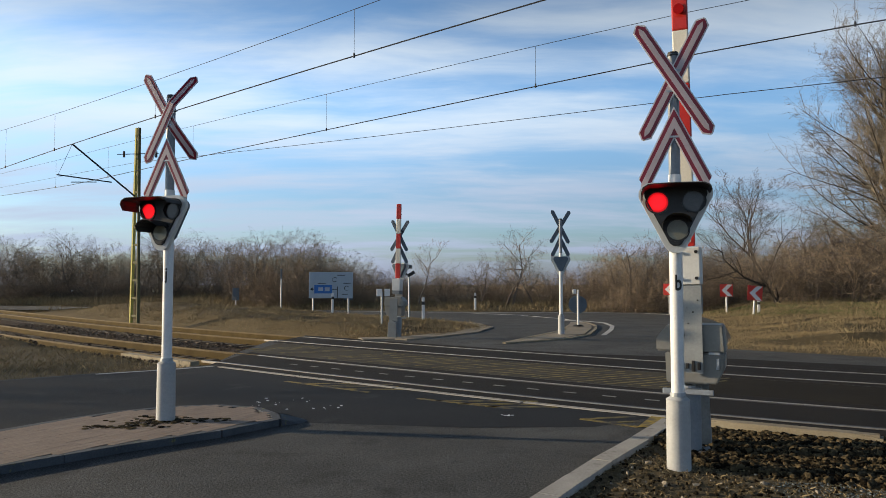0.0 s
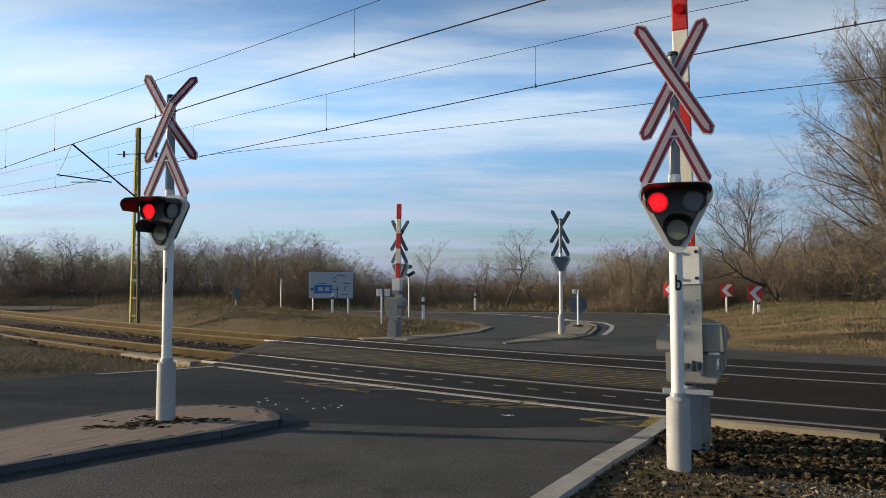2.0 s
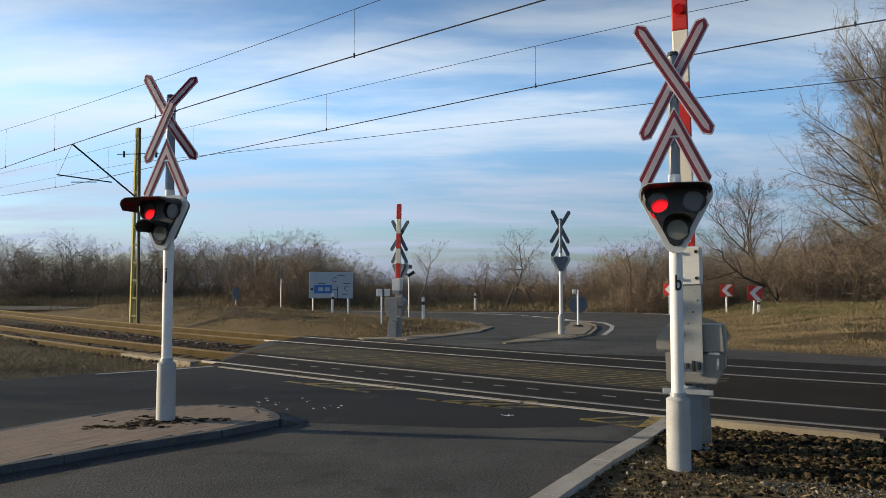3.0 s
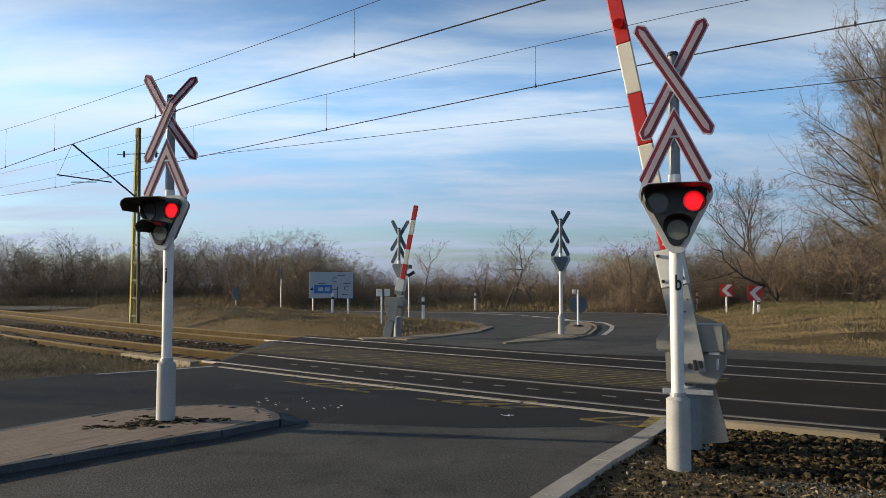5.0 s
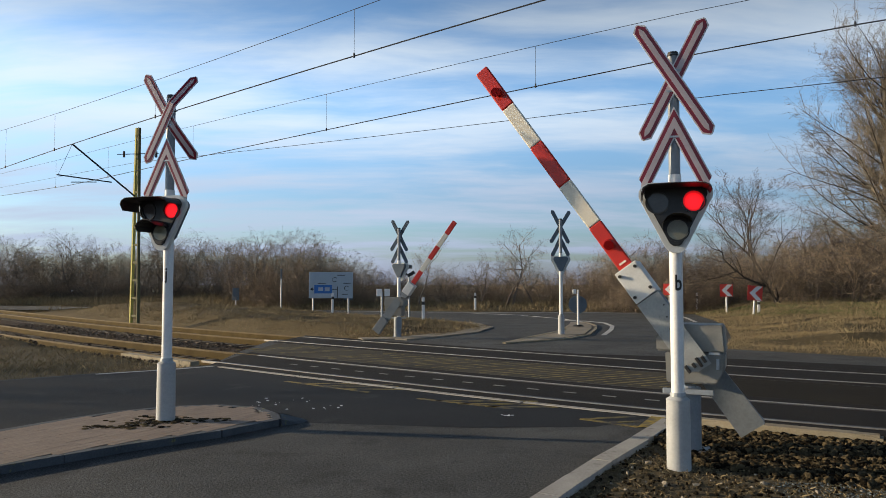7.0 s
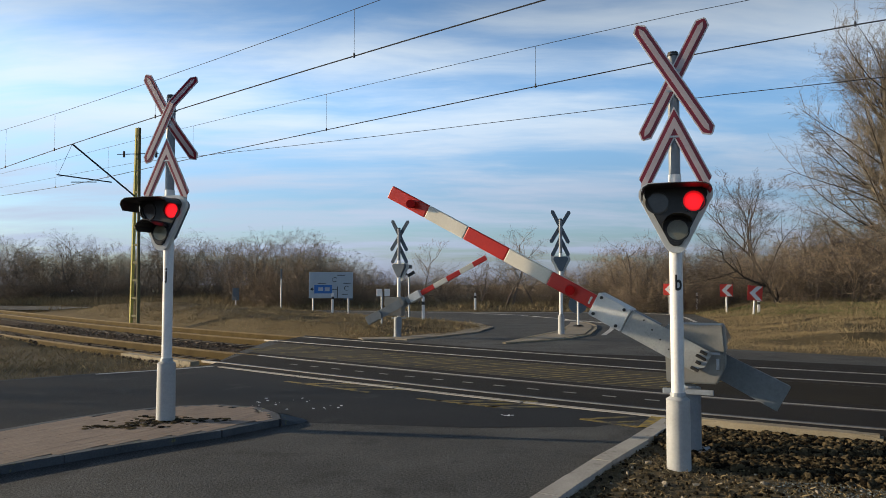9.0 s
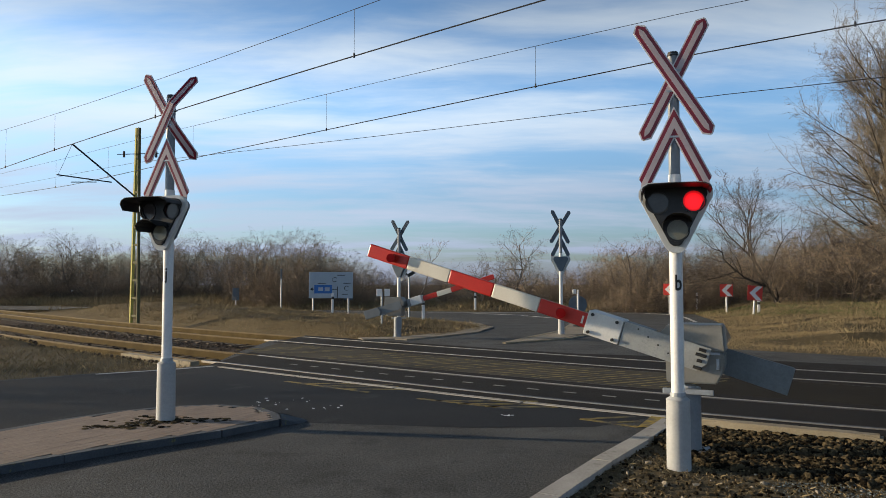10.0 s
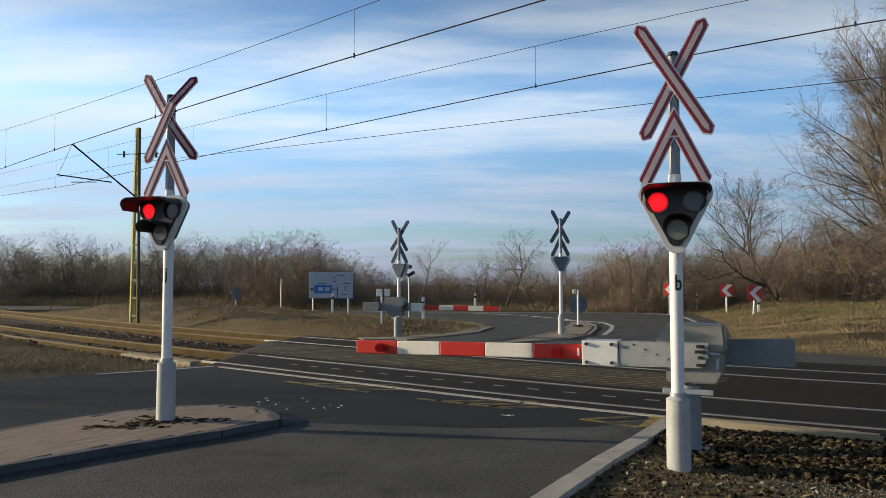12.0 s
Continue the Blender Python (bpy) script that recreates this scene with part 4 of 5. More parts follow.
def marker_post(x, y, h, z=0.0):
    p = thing("marker_post", pose(x, y, z, random.uniform(-2, 2), random.uniform(-2, 2), random.uniform(-15, 15)), "white plastic road marker post with a dark band", "marker post", "marker posts along the road")
    part("body", box(B(), (0, 0, h * 0.35 - 0.1), (0.12, 0.08, h * 0.7 + 0.2), 0.02), M["white"], p)
    part("band", box(B(), (0, 0, h * 0.76), (0.121, 0.081, h * 0.13), 0.004), M["black"], p)
    part("top", box(B(), (0, 0, h * 0.92), (0.12, 0.08, h * 0.18), 0.02), M["white"], p)
    return p


marker_post(-5.65, 37.6, 1.05, 0.12)
marker_post(-0.83, 31.2, 1.0, 0.05)
marker_post(1.95, 44.3, 1.0, 0.1)
marker_post(14.3, 41.5, 1.1, 0.05)
marker_post(-31.0, 61.5, 0.95, 0.2)
marker_post(14.4, 33.6, 0.85, 0.1)


def curve_sign(x, y, w, top, turn, z=0.0, lean=0):
    s = thing("curve_sign", pose(x, y, z, 0, lean, turn), "square red and white chevron board on a pale post", "curve sign", "chevron boards on the bend")
    part("post", rod(B(), (0, 0.03, -0.2), (0, 0.03, top - 0.1), 0.045, n=12), M["white"], s)
    h = w / 2
    b = part("board", prism(B(), [(-h, top - w), (h, top - w), (h, top), (-h, top)], -0.02, 0.0), M["red"], s, "red board")
    c = top - h
    part("arrow", prism(B(), [(h * 0.95, c + h * 0.95), (h * 0.2, c + h * 0.95), (-h * 0.75, c), (h * 0.2, c - h * 0.95), (h * 0.95, c - h * 0.95), (0.0, c)], -0.026, -0.02), M["sign_edge"], b, "white arrowhead")
    return s


curve_sign(14.25, 37.0, 0.62, 1.62, -12)
curve_sign(13.9, 33.0, 0.66, 1.55, -2, 0.0, 4)
curve_sign(12.3, 40.0, 0.62, 1.65, -30)

# the large direction board
db = thing("direction_sign", pose(ray_place(586, 40), 40, 0.05, 0, 0, 6), "pale direction board with blue panel and black route arrows", "direction sign")
part("board", box(B(), (0, 0, 1.52), (2.36, 0.05, 1.42), 0.02), M["board"], db)
for x in (-0.95, 0.95):
    part("post", rod(B(), (x, 0.06, -0.2), (x, 0.06, 2.2), 0.045, n=10), M["galv"], db)
part("blue_panel", box(B(), (-0.42, -0.029, 1.30), (0.95, 0.008, 0.46), 0.002), M["blue"], db, "blue panel")
for i in (-0.55, -0.20):
    part("bar", box(B(), (i, -0.035, 1.30), (0.26, 0.006, 0.20), 0.001), M["board"], db, "pale bars standing for lettering")
for x, z, w, h in ((0.20, 1.30, 0.30, 0.04), (0.35, 1.14, 0.04, 0.62), (-1.0, 1.30, 0.18, 0.04), (-0.5, 1.62, 0.42, 0.035), (0.55, 2.06, 0.42, 0.035), (0.85, 1.62, 0.40, 0.035), (0.75, 1.02, 0.30, 0.03)):
    part("bar", box(B(), (x, -0.029, z), (w, 0.008, h), 0.001), M["black"], db)
for x, z in ((0.20, 1.82), (0.85, 1.35)):
    ring = B()
    for k in range(10):
        a0, a1 = 0.6 + 0.5 * k, 1.0 + 0.5 * k
        rod(ring, (x + 0.12 * math.cos(a0), -0.03, z + 0.12 * math.sin(a0)), (x + 0.12 * math.cos(a1), -0.03, z + 0.12 * math.sin(a1)), 0.018, n=6)
    part("ring", ring, M["black"], db)
part("arrowhead", prism(B(), [(-1.12, 1.30), (-0.98, 1.40), (-0.98, 1.20)], -0.034, -0.026), M["black"], db)

# round sign seen from behind on the far island
rs = thing("round_sign", pose(ray_place(1022, 26.6), 26.6, 0.1), "round traffic sign seen from behind on a short white post", "road sign")
part("post", rod(B(), (0, -0.04, 0), (0, -0.04, 1.32), 0.04, n=12), M["white"], rs)
part("disc", rod(B(), (0, 0.02, 0.78), (0, 0.0, 0.78), 0.33, n=32), M["sign_back"], rs, "grey-blue sign back")
part("foot", rod(B(), (0, -0.04, 0), (0, -0.04, 0.06), 0.22, 0.12, n=16), M["dark"], rs, "black rubber foot")
part("lamp_box", box(B(), (-0.12, 0, 1.25), (0.12, 0.10, 0.16), 0.02), M["white"], rs)

# small twin white boards beside the far barrier
tb = thing("relay_post", pose(ray_place(676, 25.8), 25.8, 0.0), "thin grey post with two white boards", "marker post")
part("post", rod(B(), (0, 0, -0.1), (0, 0, 1.35), 0.035, n=10), M["galv"], tb)
for x in (-0.06, 0.22):
    part("board", box(B(), (x - 0.03, -0.05, 1.32), (0.19, 0.03, 0.26), 0.01), M["white"], tb)

for xp, d, h, w, hh, turn, lab in ((418, 47, 1.25, 0.42, 0.8, 10, "small blue-grey road sign on a short post"), (498, 44, 2.4, 0.10, 0.6, 0, "road sign seen edge-on atop a tall post"), (617, 46, 1.35, 0.55, 0.85, 15, "small dark blue road sign on a short post")):
    sg = thing("road_sign", pose(ray_place(xp, d), d, 0.05, 0, 0, turn), lab, "road sign")
    part("post", rod(B(), (0, 0.03, -0.2), (0, 0.03, h), 0.045, n=10), M["galv"], sg)
    part("plate", box(B(), (0, -0.01, h - hh / 2 + 0.1), (w, 0.03, hh), 0.01), M["sign_back"], sg)
sg = thing("road_sign", pose(ray_place(724, 36), 36, 0.1), "slim post with a tilted dark sign plate", "road sign")
part("post", rod(B(), (0, 0, -0.2), (0, 0, 2.0), 0.045, n=10), M["galv"], sg)
part("plate", box(B(), (0, 0, 0), (0.40, 0.03, 0.16), 0.01, pose(0.10, -0.03, 2.02, 0, -30, 0)), M["plastic"], sg)


# ---------------------------------------------------------------- trees and thicket
class Twigs:
    """Collects tapered three-sided limbs and single-blade twigs."""

    def __init__(self):
        self.v, self.f = [], []

    def limb(self, a, b, ra, rb):
        d = (b - a).normalized()
        u = d.orthogonal().normalized()
        w = d.cross(u)
        n = len(self.v)
        for p, r in ((a, ra), (b, rb)):
            for k in range(3):
                t = 2.0944 * k
                self.v.append(p + (u * math.cos(t) + w * math.sin(t)) * r)
        self.f += [(n, n + 1, n + 4, n + 3), (n + 1, n + 2, n + 5, n + 4), (n + 2, n, n + 3, n + 5)]

    def blade(self, a, b, r):
        d = (b - a)
        u = d.orthogonal().normalized() * r
        u.rotate(Euler((random.random() * 6, random.random() * 6, 0)))
        n = len(self.v)
        self.v += [a + u, a - u, b]
        self.f.append((n, n + 1, n + 2))


def grow(tw, trunk, p, d, length, r, level, spec):
    """One limb with its side limbs; the last levels are twigs."""
    steps = 5 if level == 0 else 4 if level == 1 else 3
    pts = [p]
    q, dd = p.copy(), d.copy()
    for i in range(steps):
        bend = Vector((random.gauss(0, 1), random.gauss(0, 1), random.gauss(0, 0.6))) * spec["bend"]
        dd = (dd + bend + Vector((0, 0, (spec["lift"] if level < 3 else spec.get("droop", spec["lift"])) if level else spec.get("rise", 0.03)))).normalized()
        q = q + dd * length / steps
        pts.append(q.copy())
    target = trunk if level <= spec.get("bark", 0) else tw
    for i in range(steps):
        r0, r1 = r * (1 - 0.8 * i / steps), r * (1 - 0.8 * (i + 1) / steps)
        if level < spec["levels"] - 1:
            target.limb(pts[i], pts[i + 1], r0, max(r1, 0.004))
        else:
            tw.blade(pts[i], pts[i + 1] + (pts[i + 1] - pts[i]) * 0.15, max(r0, spec["tip"]))
    if level == spec["levels"] - 1:
        return pts
    kids = spec["kids"][level]
    for k in range(kids):
        t = spec["from"][level] + (1 - spec["from"][level]) * (k + random.random()) / kids
        i = min(int(t * steps), steps - 1)
        base = pts[i].lerp(pts[i + 1], t * steps - i)
        axis = (pts[i + 1] - pts[i]).normalized()
        side = axis.orthogonal().normalized()
        side.rotate(Matrix.Rotation(random.random() * 6.283, 3, axis))
        a = radians(random.uniform(*spec["angle"]))
        nd = (axis * math.cos(a) + side * math.sin(a)).normalized()
        grow(tw, trunk, base, nd, length * random.uniform(*spec["ratio"]) * (1.15 - 0.45 * t), r * 0.55 * (1 - 0.55 * t), level + 1, spec)
    return pts


def bare_tree(name, stems, height, spec, label, twig, seed, spread=0.0, lean=0.15, limbs=(), bark="bark"):
    random.seed(seed)
    ob = thing(name, Matrix(), label, "tree" if name == "tree" else "shrub", "bare trees and shrubs of the thicket")
    tw, tk = Twigs(), Twigs()
    for k in range(stems):
        a = random.random() * 6.283
        p = Vector((math.cos(a), math.sin(a), 0)) * random.random() * spread + Vector((0, 0, -0.2))
        d = Vector((math.cos(a) * lean * random.random() * 2, math.sin(a) * lean * random.random() * 2, 1)).normalized()
        grow(tw, tk, p, d, height * random.uniform(0.75, 1.0), height * spec["girth"], 0, spec)
    line = None
    for t, d, length, r in limbs:                       # the stem first, then limbs forking from it at a share of its length
        i = min(int(t * 5), 4)
        base = line[i].lerp(line[i + 1], t * 5 - i) if line else Vector((0, 0, -0.2))
        pts = grow(tw, tk, base, Vector(d).normalized(), length, r, 0, spec)
        line = line or pts
    tagged(mesh_part("trunk", raw("trunk", tk.v, tk.f, M[bark]), ob), kind="stuff" if stems > 1 else "")
    tagged(mesh_part("crown", raw("crown", tw.v, tw.f, twig), ob, None, "bare branching crown"), kind="stuff")
    return ob


TREE = dict(levels=5, kids=(9, 6, 4, 3), angle=(32, 74), ratio=(0.42, 0.64), bend=0.20, lift=0.04, girth=0.016, tip=0.0105, bark=1)
TREE["from"] = (0.22, 0.2, 0.15, 0.1)
SHRUB = dict(levels=4, kids=(6, 5, 4), angle=(30, 80), ratio=(0.42, 0.72), bend=0.26, lift=0.03, girth=0.0085, tip=0.0105)
SHRUB["from"] = (0.05, 0.1, 0.1)
WILLOW = dict(levels=5, kids=(22, 12, 7, 5), angle=(20, 52), ratio=(0.33, 0.52), bend=0.10, lift=0.05, droop=-0.05, girth=0.011, tip=0.0095, bark=1)
WILLOW["from"] = (0.14, 0.12, 0.1, 0.1)
GNARLED = dict(levels=5, kids=(9, 7, 5, 4), angle=(28, 70), ratio=(0.36, 0.60), bend=0.23, lift=0.06, rise=0.05, girth=0.012, tip=0.008, bark=1)
GNARLED["from"] = (0.30, 0.15, 0.1, 0.1)

protos = [bare_tree("tree", 1 + k % 2, 6.0, TREE, "bare winter tree with fine brown twigs at the thicket's edge", M["twig"], 20 + k, 0.5) for k in range(5)]
bushes = [bare_tree("shrub", 7, 3.0, SHRUB, "dense leafless brown shrub in the thicket", M["twig_bush"], 40 + k, 1.1, 0.4) for k in range(4)]


# the right-hand thicket's own shade is put into these shrubs' twig colour
dark_bushes = [bare_tree("shrub", 7, 3.0, SHRUB, "tangled leafless shrub on the bank, brown darkened for shade", M["twig_dark"], 60 + k, 1.1, 0.4) for k in range(3)]


def place(src, x, y, s, z=None, sz=1.0):
    zz = float(ground_height(np.array([x]), np.array([y]))[0]) if z is None else z
    return copy_thing(src, Matrix.Translation((x, y, zz)) @ pose(0, 0, 0, 0, 0, random.random() * 360) @ Matrix.Diagonal((s, s, s * sz, 1)))


def skyline(px):
    """Height of the thicket's top along the bend, as metres at 50 m."""
    xs = [-200, 0, 90, 130, 200, 330, 400, 480, 570, 620, 700, 800, 900, 1000, 1080, 1200, 1300, 1400, 1500, 1800]
    hs = [4.7, 4.7, 4.0, 4.2, 4.6, 4.5, 4.4, 5.1, 4.7, 2.8, 1.7, 1.7, 2.0, 2.0, 3.3, 3.9, 3.4, 4.2, 5.6, 6.0]
    return float(np.interp(px, xs, hs))


random.seed(7)
first = list(protos) + list(bushes) + list(dark_bushes)
for row, (dist, dense) in enumerate(((52, 1.15), (57, 1.15), (64, 1.2), (72, 1.2))):
    px = -160
    while px < 1760:
        d = dist + random.uniform(-2, 2) + (-6 if px > 1080 else 0) + (9 if px < 420 else 0)
        h = skyline(px) * d / 50 * random.uniform(0.72, 1.06)
        x = ray_place(px, d)
        if random.random() < (0.62 if h > 4.2 else 0.35):
            place(random.choice(protos), x, d, h / 6.0)
        else:
            place(random.choice(dark_bushes + bushes[:1] if px > 1150 else bushes), x, d, max(2.0, min(h, 4.4)) / 3.0)
        px += random.uniform(22, 44) / dense
# undergrowth in front
px = -160
while px < 1760:
    d = random.uniform(48.5, 51) + (-6.5 if px > 1080 else 0) + (10 if px < 420 else 0)
    place(random.choice(dark_bushes + bushes[:2] if px > 1150 else bushes), ray_place(px, d), d, random.uniform(0.55, 0.95) * (0.6 if 620 < px < 1040 else 1.0), None, 0.8)
    px += random.uniform(11, 20)
# nearer bushes and trees on the right-hand bank
for px, d, h, kind in ((1115, 43.5, 4.2, 0), (1150, 42.5, 4.8, 0), (1330, 43, 4.4, 0), (1440, 41, 5.2, 0), (1490, 40, 5.6, 0), (1165, 43, 2.4, 1), (1205, 42, 2.3, 1), (1240, 41.5, 2.2, 1), (1280, 41.0, 2.2, 1), (1310, 41, 2.4, 1), (1345, 40.5, 2.4, 1), (1370, 39.5, 2.5, 1), (1400, 39.0, 2.6, 1), (1430, 38.5, 2.8, 1), (1460, 38, 2.9, 1), (1490, 37.5, 3.1, 1), (1520, 37.2, 3.2, 1), (1550, 37, 3.4, 1), (1610, 37, 3.6, 1), (1660, 36, 4.0, 1), (912, 47.5, 5.6, 0), (885, 47, 5.0, 0), (850, 49, 3.6, 0), (950, 48, 4.0, 0), (738, 48, 4.8, 0), (790, 50, 2.8, 0)):
    place(random.choice(protos if kind == 0 else dark_bushes + bushes[:2]), ray_place(px, d), d, h / (6.0 if kind == 0 else 3.0))
# unseen roadside shrubs, added further along the near verge to shade the other lane
for x, y, s in ((-22.5, 12.4, 1.35), (-24.5, 13.6, 1.5), (-22.8, 14.8, 1.4), (-25.5, 15.9, 1.5), (-23.4, 17.0, 1.35), (-27.0, 14.5, 1.6)):
    place(random.choice(bushes), x, y, s)
for ob in first:
    for o in (*ob.children_recursive, ob):
        bpy.data.objects.remove(o)

willow = bare_tree("tree", 10, 13.6, WILLOW, "tall pale bare willow with upswept branches on the grassy bank", M["twig_pale"], 91, 1.8, 0.19, bark="dark_bark")
willow.matrix_basis = pose(ray_place(1648, 38), 38, 0.5)
upright = bare_tree("tree", 0, 9.0, GNARLED, "slender dark bare tree with forking crown above the thicket", M["twig_dark"], 12, limbs=((0, (0.02, 0, 1), 6.4, 0.10), (0.62, (0.22, 0.1, 1), 4.2, 0.06), (0.55, (-0.30, -0.1, 1), 3.8, 0.05)), bark="dark_bark")
upright.matrix_basis = pose(ray_place(1378, 39.5), 39.5, 0.3)
leaning = bare_tree("tree", 0, 8.0, GNARLED, "gnarled dark bare tree leaning out over the bend", M["twig_dark"], 33, limbs=((0, (-0.35, 0, 1), 2.8, 0.12), (0.65, (-1, -0.1, 0.42), 4.3, 0.085), (0.8, (-0.62, 0.1, 1), 4.6, 0.07)), bark="dark_bark")
leaning.matrix_basis = pose(ray_place(1388, 37.5), 37.5, 0.3)
for tree in (upright, leaning):
    tagged(tree.children[0], "dark gnarled limbs", kind="stuff")


# ---------------------------------------------------------------- grass, stones and soil
def sample(count, x0, x1, y0, y1, keep):
    rng = np.random.default_rng(int(abs(x0 * 31 + y0 * 17)) + count)
    px, py = rng.uniform(x0, x1, count), rng.uniform(y0, y1, count)
    n = px * RN.x + py * RN.y - bow(px * RU.x + py * RU.y)
    ok = ~inside(px, py, ROAD) & keep(px, py, n)
    return px[ok], py[ok], rng


def blades(name, label, material, count, area, keep, h0, h1, w, clump=0.6, lean=0.5):
    px, py, rng = sample(count, *area, keep)
    k = np.array([noise.noise((x * clump, y * clump, 3.0)) for x, y in zip(px, py)])
    ok = rng.uniform(-0.8, 0.45, len(px)) < k
    px, py, k = px[ok], py[ok], k[ok]
    pz = ground_height(px, py) - 0.015
    m = len(px)
    a = rng.uniform(0, 6.283, m)
    hh = rng.uniform(h0, h1, m) * (0.8 + 0.7 * np.clip(k + 0.3, 0, 1))
    la = rng.uniform(0, 6.283, m)
    ll = hh * rng.uniform(0.1, lean * 2, m)
    base = np.stack([px, py, pz], 1)
    side = np.stack([np.cos(a), np.sin(a), np.zeros(m)], 1) * w
    mid = base + np.stack([np.cos(la) * ll * 0.35, np.sin(la) * ll * 0.35, hh * 0.6], 1)
    tip = base + np.stack([np.cos(la) * ll, np.sin(la) * ll, hh], 1)
    v = np.stack([base - side, base + side, mid + side * 0.7, tip, mid - side * 0.7], 1).reshape(-1, 3)
    f = [(5 * i, 5 * i + 1, 5 * i + 2, 5 * i + 3, 5 * i + 4) for i in range(m)]
    return tagged(new(name, raw(name, v, f, material)), label, "grass", kind="stuff")


blades("dry_grass", "matted dry straw-brown grass on the patch beyond the rails", M["straw"], 230000, (-32, 2.5, 20, 46), lambda x, y, n: n > 16.6, 0.03, 0.10, 0.006, 0.6, 0.8)
blades("dry_grass", "rough tufts of straw on the patch beyond the rails", M["straw"], 30000, (-30, 1.5, 20.5, 46), lambda x, y, n: n > 17.0, 0.07, 0.20, 0.006, 1.2, 0.6)
blades("dry_grass", "dry grass on the verge between road and rails", M["straw"], 60000, (-20, -4.5, 10, 24), lambda x, y, n: (n < 8.5), 0.03, 0.12, 0.005, 0.6, 0.8)
blades("dry_grass", "tall dry straw before the thicket", M["straw"], 150000, (-50, 30, 43, 62), lambda x, y, n: y > 42 + 0.16 * np.clip(-x, 0, 60), 0.10, 0.34, 0.014)
blades("dry_grass", "long straw on the strip beyond the road", M["straw"], 60000, (-60, -8, 44, 72), lambda x, y, n: y > 44 - 0.33 * x, 0.2, 0.55, 0.016, 0.3, 0.5)
blades("dry_grass", "long dry grass on the bank beside the bend", M["straw"], 300000, (6.5, 26, 13, 43), lambda x, y, n: n > 16.9, 0.03, 0.10, 0.0045, 0.5, 0.6)
blades("dry_grass", "scattered taller tufts of straw on the bank", M["straw"], 26000, (8, 27, 17, 43), lambda x, y, n: (n > 17.4) & (x > 8 + (40 - y) * 0.12), 0.08, 0.24, 0.005, 1.3, 0.5)
blades("green_grass", "green winter grass among the straw on the bank", M["green"], 90000, (12, 27, 20, 40), lambda x, y, n: (x > 13 + (38 - y) * 0.1), 0.03, 0.11, 0.007, 0.35, 0.7)
blades("dry_grass", "withered grass and straw litter on the bare soil", M["straw"], 60000, (-1.5, 6, 2.5, 8.2), lambda x, y, n: (n < 8.3) & ((n < 6.45) | (x < 2.35)), 0.012, 0.045, 0.003, 1.6, 1.3)


def stones(name, label, material, count, area, keep, r0, r1, sink=0.3, flat=0.7, category="stones", lift=0.0):
    px, py, rng = sample(count, *area, keep)
    pz = ground_height(px, py) + lift
    t = (1 + 5 ** 0.5) / 2
    ico = np.array([(-1, t, 0), (1, t, 0), (-1, -t, 0), (1, -t, 0), (0, -1, t), (0, 1, t), (0, -1, -t), (0, 1, -t), (t, 0, -1), (t, 0, 1), (-t, 0, -1), (-t, 0, 1)]) / 1.9
    tri = [(0, 11, 5), (0, 5, 1), (0, 1, 7), (0, 7, 10), (0, 10, 11), (1, 5, 9), (5, 11, 4), (11, 10, 2), (10, 7, 6), (7, 1, 8), (3, 9, 4), (3, 4, 2), (3, 2, 6), (3, 6, 8), (3, 8, 9), (4, 9, 5), (2, 4, 11), (6, 2, 10), (8, 6, 7), (9, 8, 1)]
    v, f = [], []
    for x, y, z in zip(px, py, pz):
        r = r0 + (r1 - r0) * rng.random() ** 2.2
        q = ico * rng.uniform(0.65, 1.3, (12, 1)) * r * np.array([rng.uniform(0.8, 1.4), rng.uniform(0.7, 1.1), flat])
        a = rng.uniform(0, 6.283)
        c, s = math.cos(a), math.sin(a)
        q = np.stack([q[:, 0] * c - q[:, 1] * s + x, q[:, 0] * s + q[:, 1] * c + y, q[:, 2] + z + r * (flat - sink)], 1)
        n = len(v) 
        v.extend(q.tolist())
        f.extend([(i + n, j + n, k + n) for i, j, k in tri])
    return tagged(new(name, raw(name, v, f, material)), label, category, kind="stuff")


def off_deck(x, y, n):
    return (n > 8.3) & (n < 16.9)


stones("ballast", "brown ballast stones along the open track", M["ballast"], 15000, (-24, -4, 12.5, 33), lambda x, y, n: off_deck(x, y, n) & (n < 16.0) & (x * RU.x + y * RU.y < -14), 0.025, 0.055, lift=0.035)
stones("soil_clods", "dark clods of soil and rubble beside the barrier", M["soil"], 40000, (1.9, 7.0, 5.4, 9.2), lambda x, y, n: (n < 8.42) & (n > 6.5 - 0.05 * x) & (x > 2.15), 0.007, 0.042, 0.35, 0.85, "soil")
stones("frosted_clods", "pale frosted crumbs of soil in the shade", M["frost"], 2600, (2.6, 4.6, 5.45, 6.15), lambda x, y, n: np.abs(y - 5.8 + 0.1 * (x - 3.4)) < 0.22, 0.003, 0.010, 0.2, 0.7, "soil")
stones("soil_crumbs", "small crumbs of soil and gravel on the bare verge", M["soil"], 15000, (-1.0, 6.0, 3.4, 8.6), lambda x, y, n: n < 8.3, 0.005, 0.022, 0.3, 0.7, "soil")
stones("rubble_edge", "row of pale rubble along the foot of the bank", M["gravel"], 1500, (5.5, 14, 10, 18), lambda x, y, n: (n > 16.6) & (n < 17.5), 0.03, 0.07)


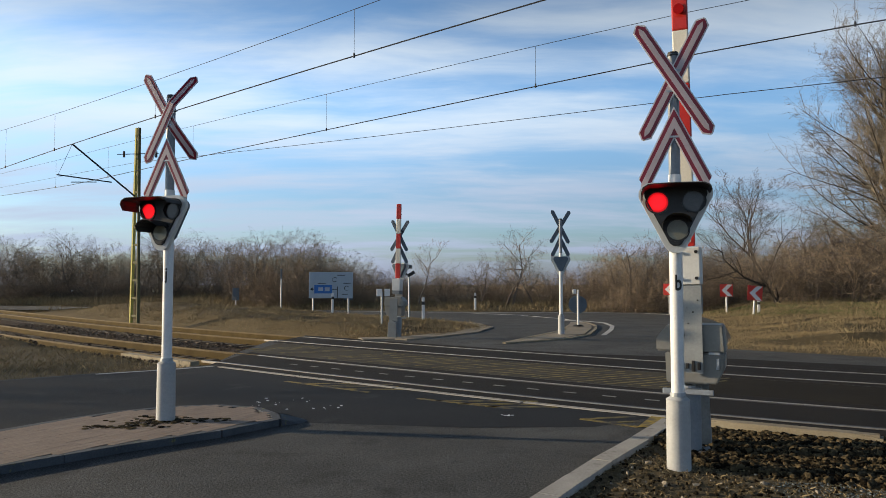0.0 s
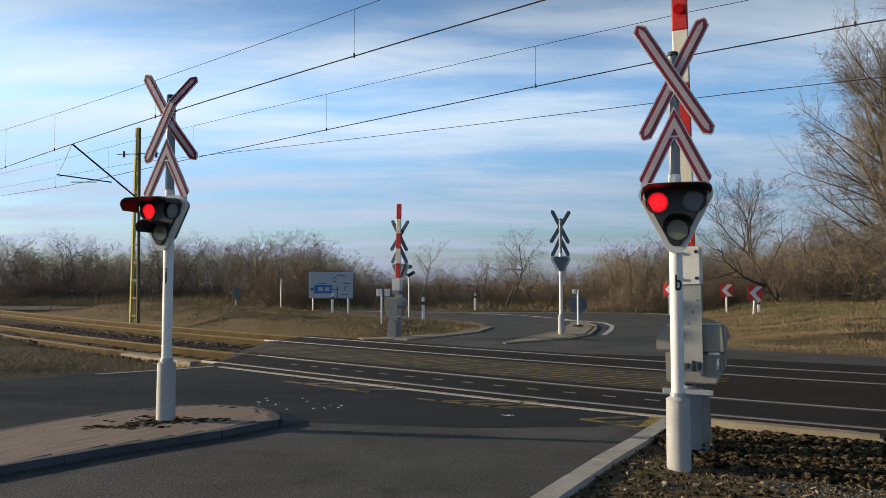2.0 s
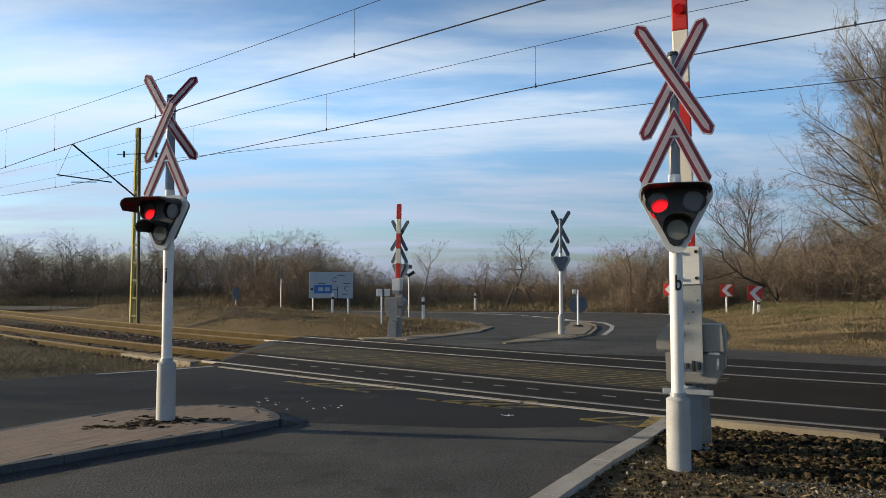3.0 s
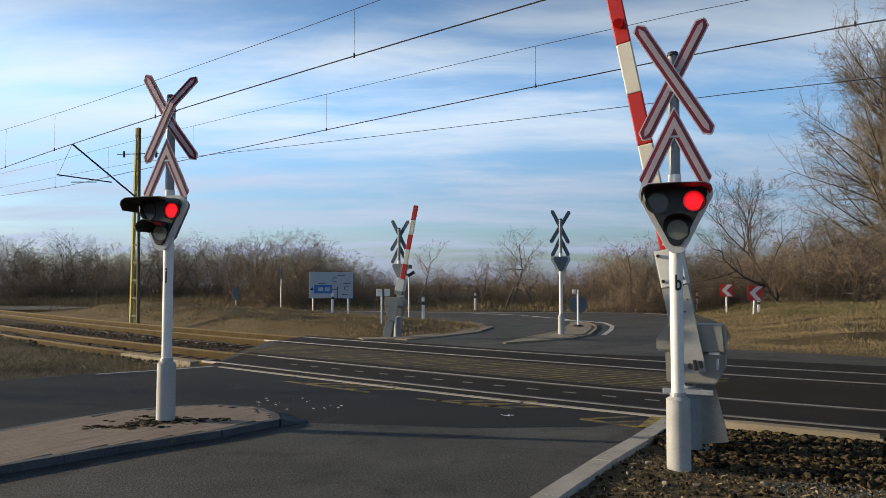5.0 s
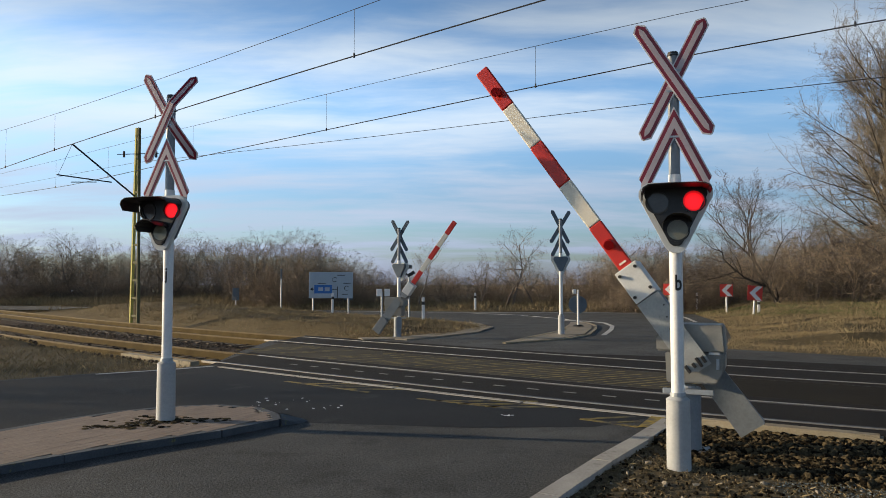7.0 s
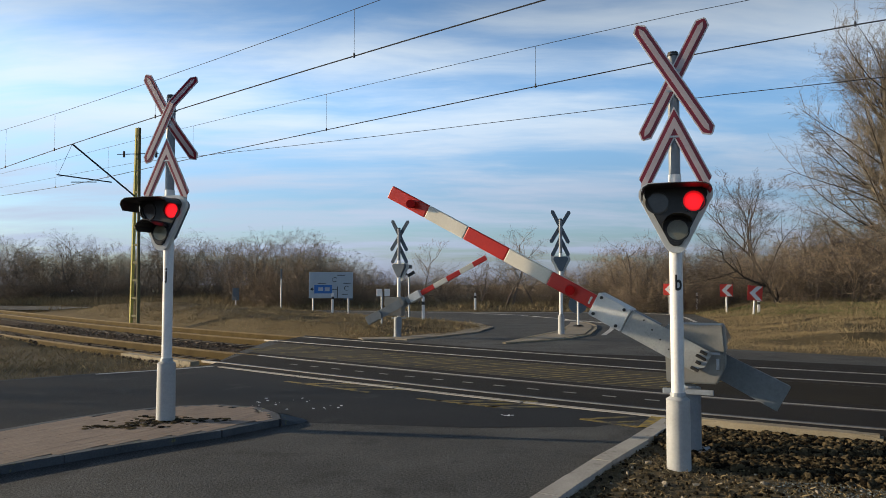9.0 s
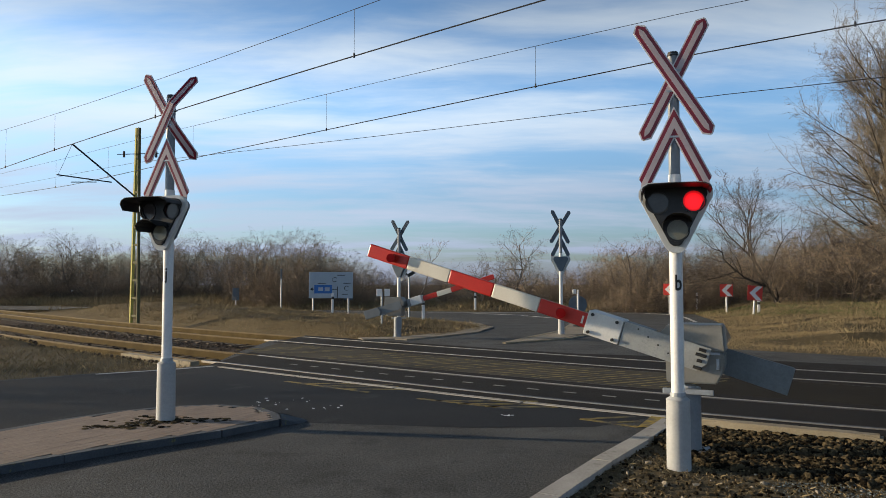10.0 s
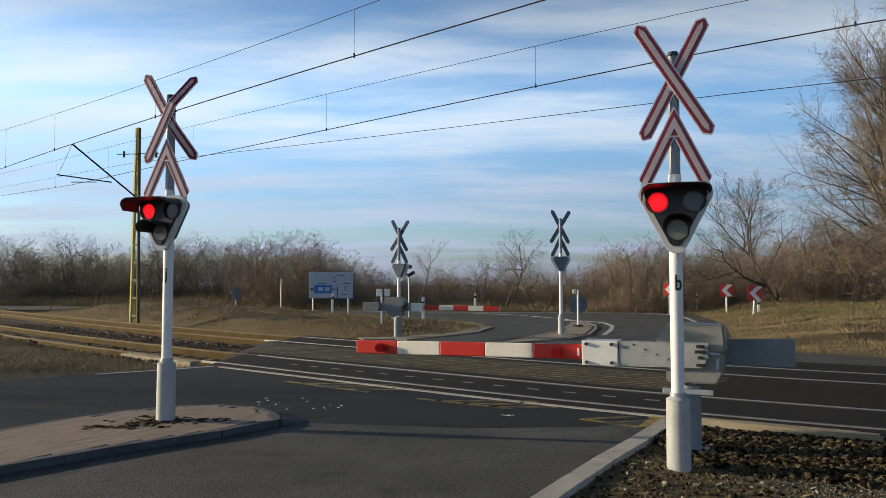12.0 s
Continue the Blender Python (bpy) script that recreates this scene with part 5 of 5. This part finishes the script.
def scatter(name, label, material, spots, r0, r1, z, category):
    v, f = [], []
    rng = np.random.default_rng(5)
    for cx, cy, sx, sy, count in spots:
        for _ in range(count):
            x, y = cx + rng.normal() * sx, cy + rng.normal() * sy
            r = rng.uniform(r0, r1)
            n = len(v)
            k = 6
            a0 = rng.uniform(0, 6)
            for zz, sc in ((z, 1.0), (z + r * 0.5, 0.75)):
                v.extend([(x + math.cos(a0 + 6.283 * i / k) * r * sc * 1.5, y + math.sin(a0 + 6.283 * i / k) * r * sc, zz) for i in range(k)])
            f.append(tuple(range(n + k, n + 2 * k)))
            f.extend([(n + i, n + (i + 1) % k, n + k + (i + 1) % k, n + k + i) for i in range(k)])
    return tagged(new(name, raw(name, v, f, material)), label, category, kind="stuff")


scatter("white_chips", "white stone chips strewn on the asphalt by the island", M["white"], [(-2.2, 10.1, 0.30, 0.2, 13), (-1.7, 9.7, 0.25, 0.15, 7), (0.85, 9.1, 0.10, 0.05, 6)], 0.006, 0.018, 0.0, "stone chips")
scatter("island_soil", "patches of dark soil on the pavers round the post", M["soil"], [(-3.13, 8.30, 0.22, 0.14, 160), (-3.5, 7.95, 0.18, 0.05, 60), (-2.75, 8.35, 0.2, 0.05, 40)], 0.008, 0.03, 0.073, "soil")

# ---------------------------------------------------------------- pavers of the near island
pv = finish("paver", box(B(), (0, 0, 0), (0.198, 0.098, 0.03), 0.003), M["paver"])
inner = shrink(ISLAND, 0.12)
pu = Vector((0.47, 0.883)).normalized()
pw = Vector((pu.y, -pu.x))
origin = Vector((-3.6, 6.3))
cells = []
for i in range(-30, 60):
    for j in range(-40, 40):
        p = origin + pu * (i * 0.2 + (0.1 if j % 2 else 0)) + pw * (j * 0.1)
        cells.append(p)
cells = [p for p, ok in zip(cells, inside(np.array([p.x for p in cells]), np.array([p.y for p in cells]), inner)) if ok and (p - Vector((-3.13, 8.37))).length > 0.2]
cells.sort(key=lambda p: (p - Vector((-2.9, 7.9))).length)
turn = math.degrees(math.atan2(pu.y, pu.x))
rest = B()
for k, p in enumerate(cells):
    m = pose(p.x, p.y, 0.061 + random.uniform(-0.0012, 0.0012), random.uniform(-0.3, 0.3), random.uniform(-0.3, 0.3), turn)
    if k < 300:
        mesh_part("paver", pv, island, m)
    else:
        bmesh.ops.create_cube(rest, size=1, matrix=m @ Matrix.Diagonal((0.196, 0.096, 0.03, 1)))
tagged(part("pavers", rest, M["paver"], island), kind="stuff")

stones("pale_pebbles", "few pale pebbles among the soil crumbs", M["gravel"], 500, (-0.5, 6.0, 3.6, 8.6), lambda x, y, n: n < 8.3, 0.008, 0.03, 0.2, 0.7, "stones")


# ---------------------------------------------------------------- movement
LAMP_Z = 2.345
SWITCH = (0.37, 0.92, 1.37, 1.91, 2.5, 2.97, 3.5, 4.03, 4.57, 5.1, 5.62, 6.15, 6.72, 7.25, 7.78, 8.32, 8.9, 9.505, 9.95, 10.55, 11.07, 11.62)
BOOM = ((0, 0.9), (3.95, 0.9), (4.4, 3.8), (4.8, 8.4), (5.0, 10.9), (5.5, 16.4), (6.0, 22.4), (6.5, 28.5), (7.0, 35.4), (7.5, 42.2), (8.0, 49.0), (8.5, 55.6), (9.0, 62.0), (9.5, 67.8), (10.0, 73.2), (10.5, 78.4), (11.0, 83.6), (11.5, 88.2), (11.8, 90.2), (12.0, 90.8))


def motions():
    left, right, dark = pose(-0.148, 0, LAMP_Z), pose(0.148, 0, LAMP_Z), pose(0, 0, LAMP_Z - 0.134)
    for lamp, late in ((lamp_a, 0.0), (lamp_b, 0.05)):
        rows, here, there = [(0, left)], left, right
        for t in SWITCH:
            t += late if t in (9.505, 9.95) else 0
            rows += [(t - 0.05, here), (t, dark), (t + 0.05, there)]
            here, there = there, here
        rows.append((12, here))
        walk(lamp, rows)
    walk(arm_a, [(t, pose(0, 0, 0.93, 0, a - 90, 0)) for t, a in BOOM])
    walk(arm_b, [(t, pose(0, 0, 0.93, 0, a - 90, 0)) for t, a in BOOM])


motions()
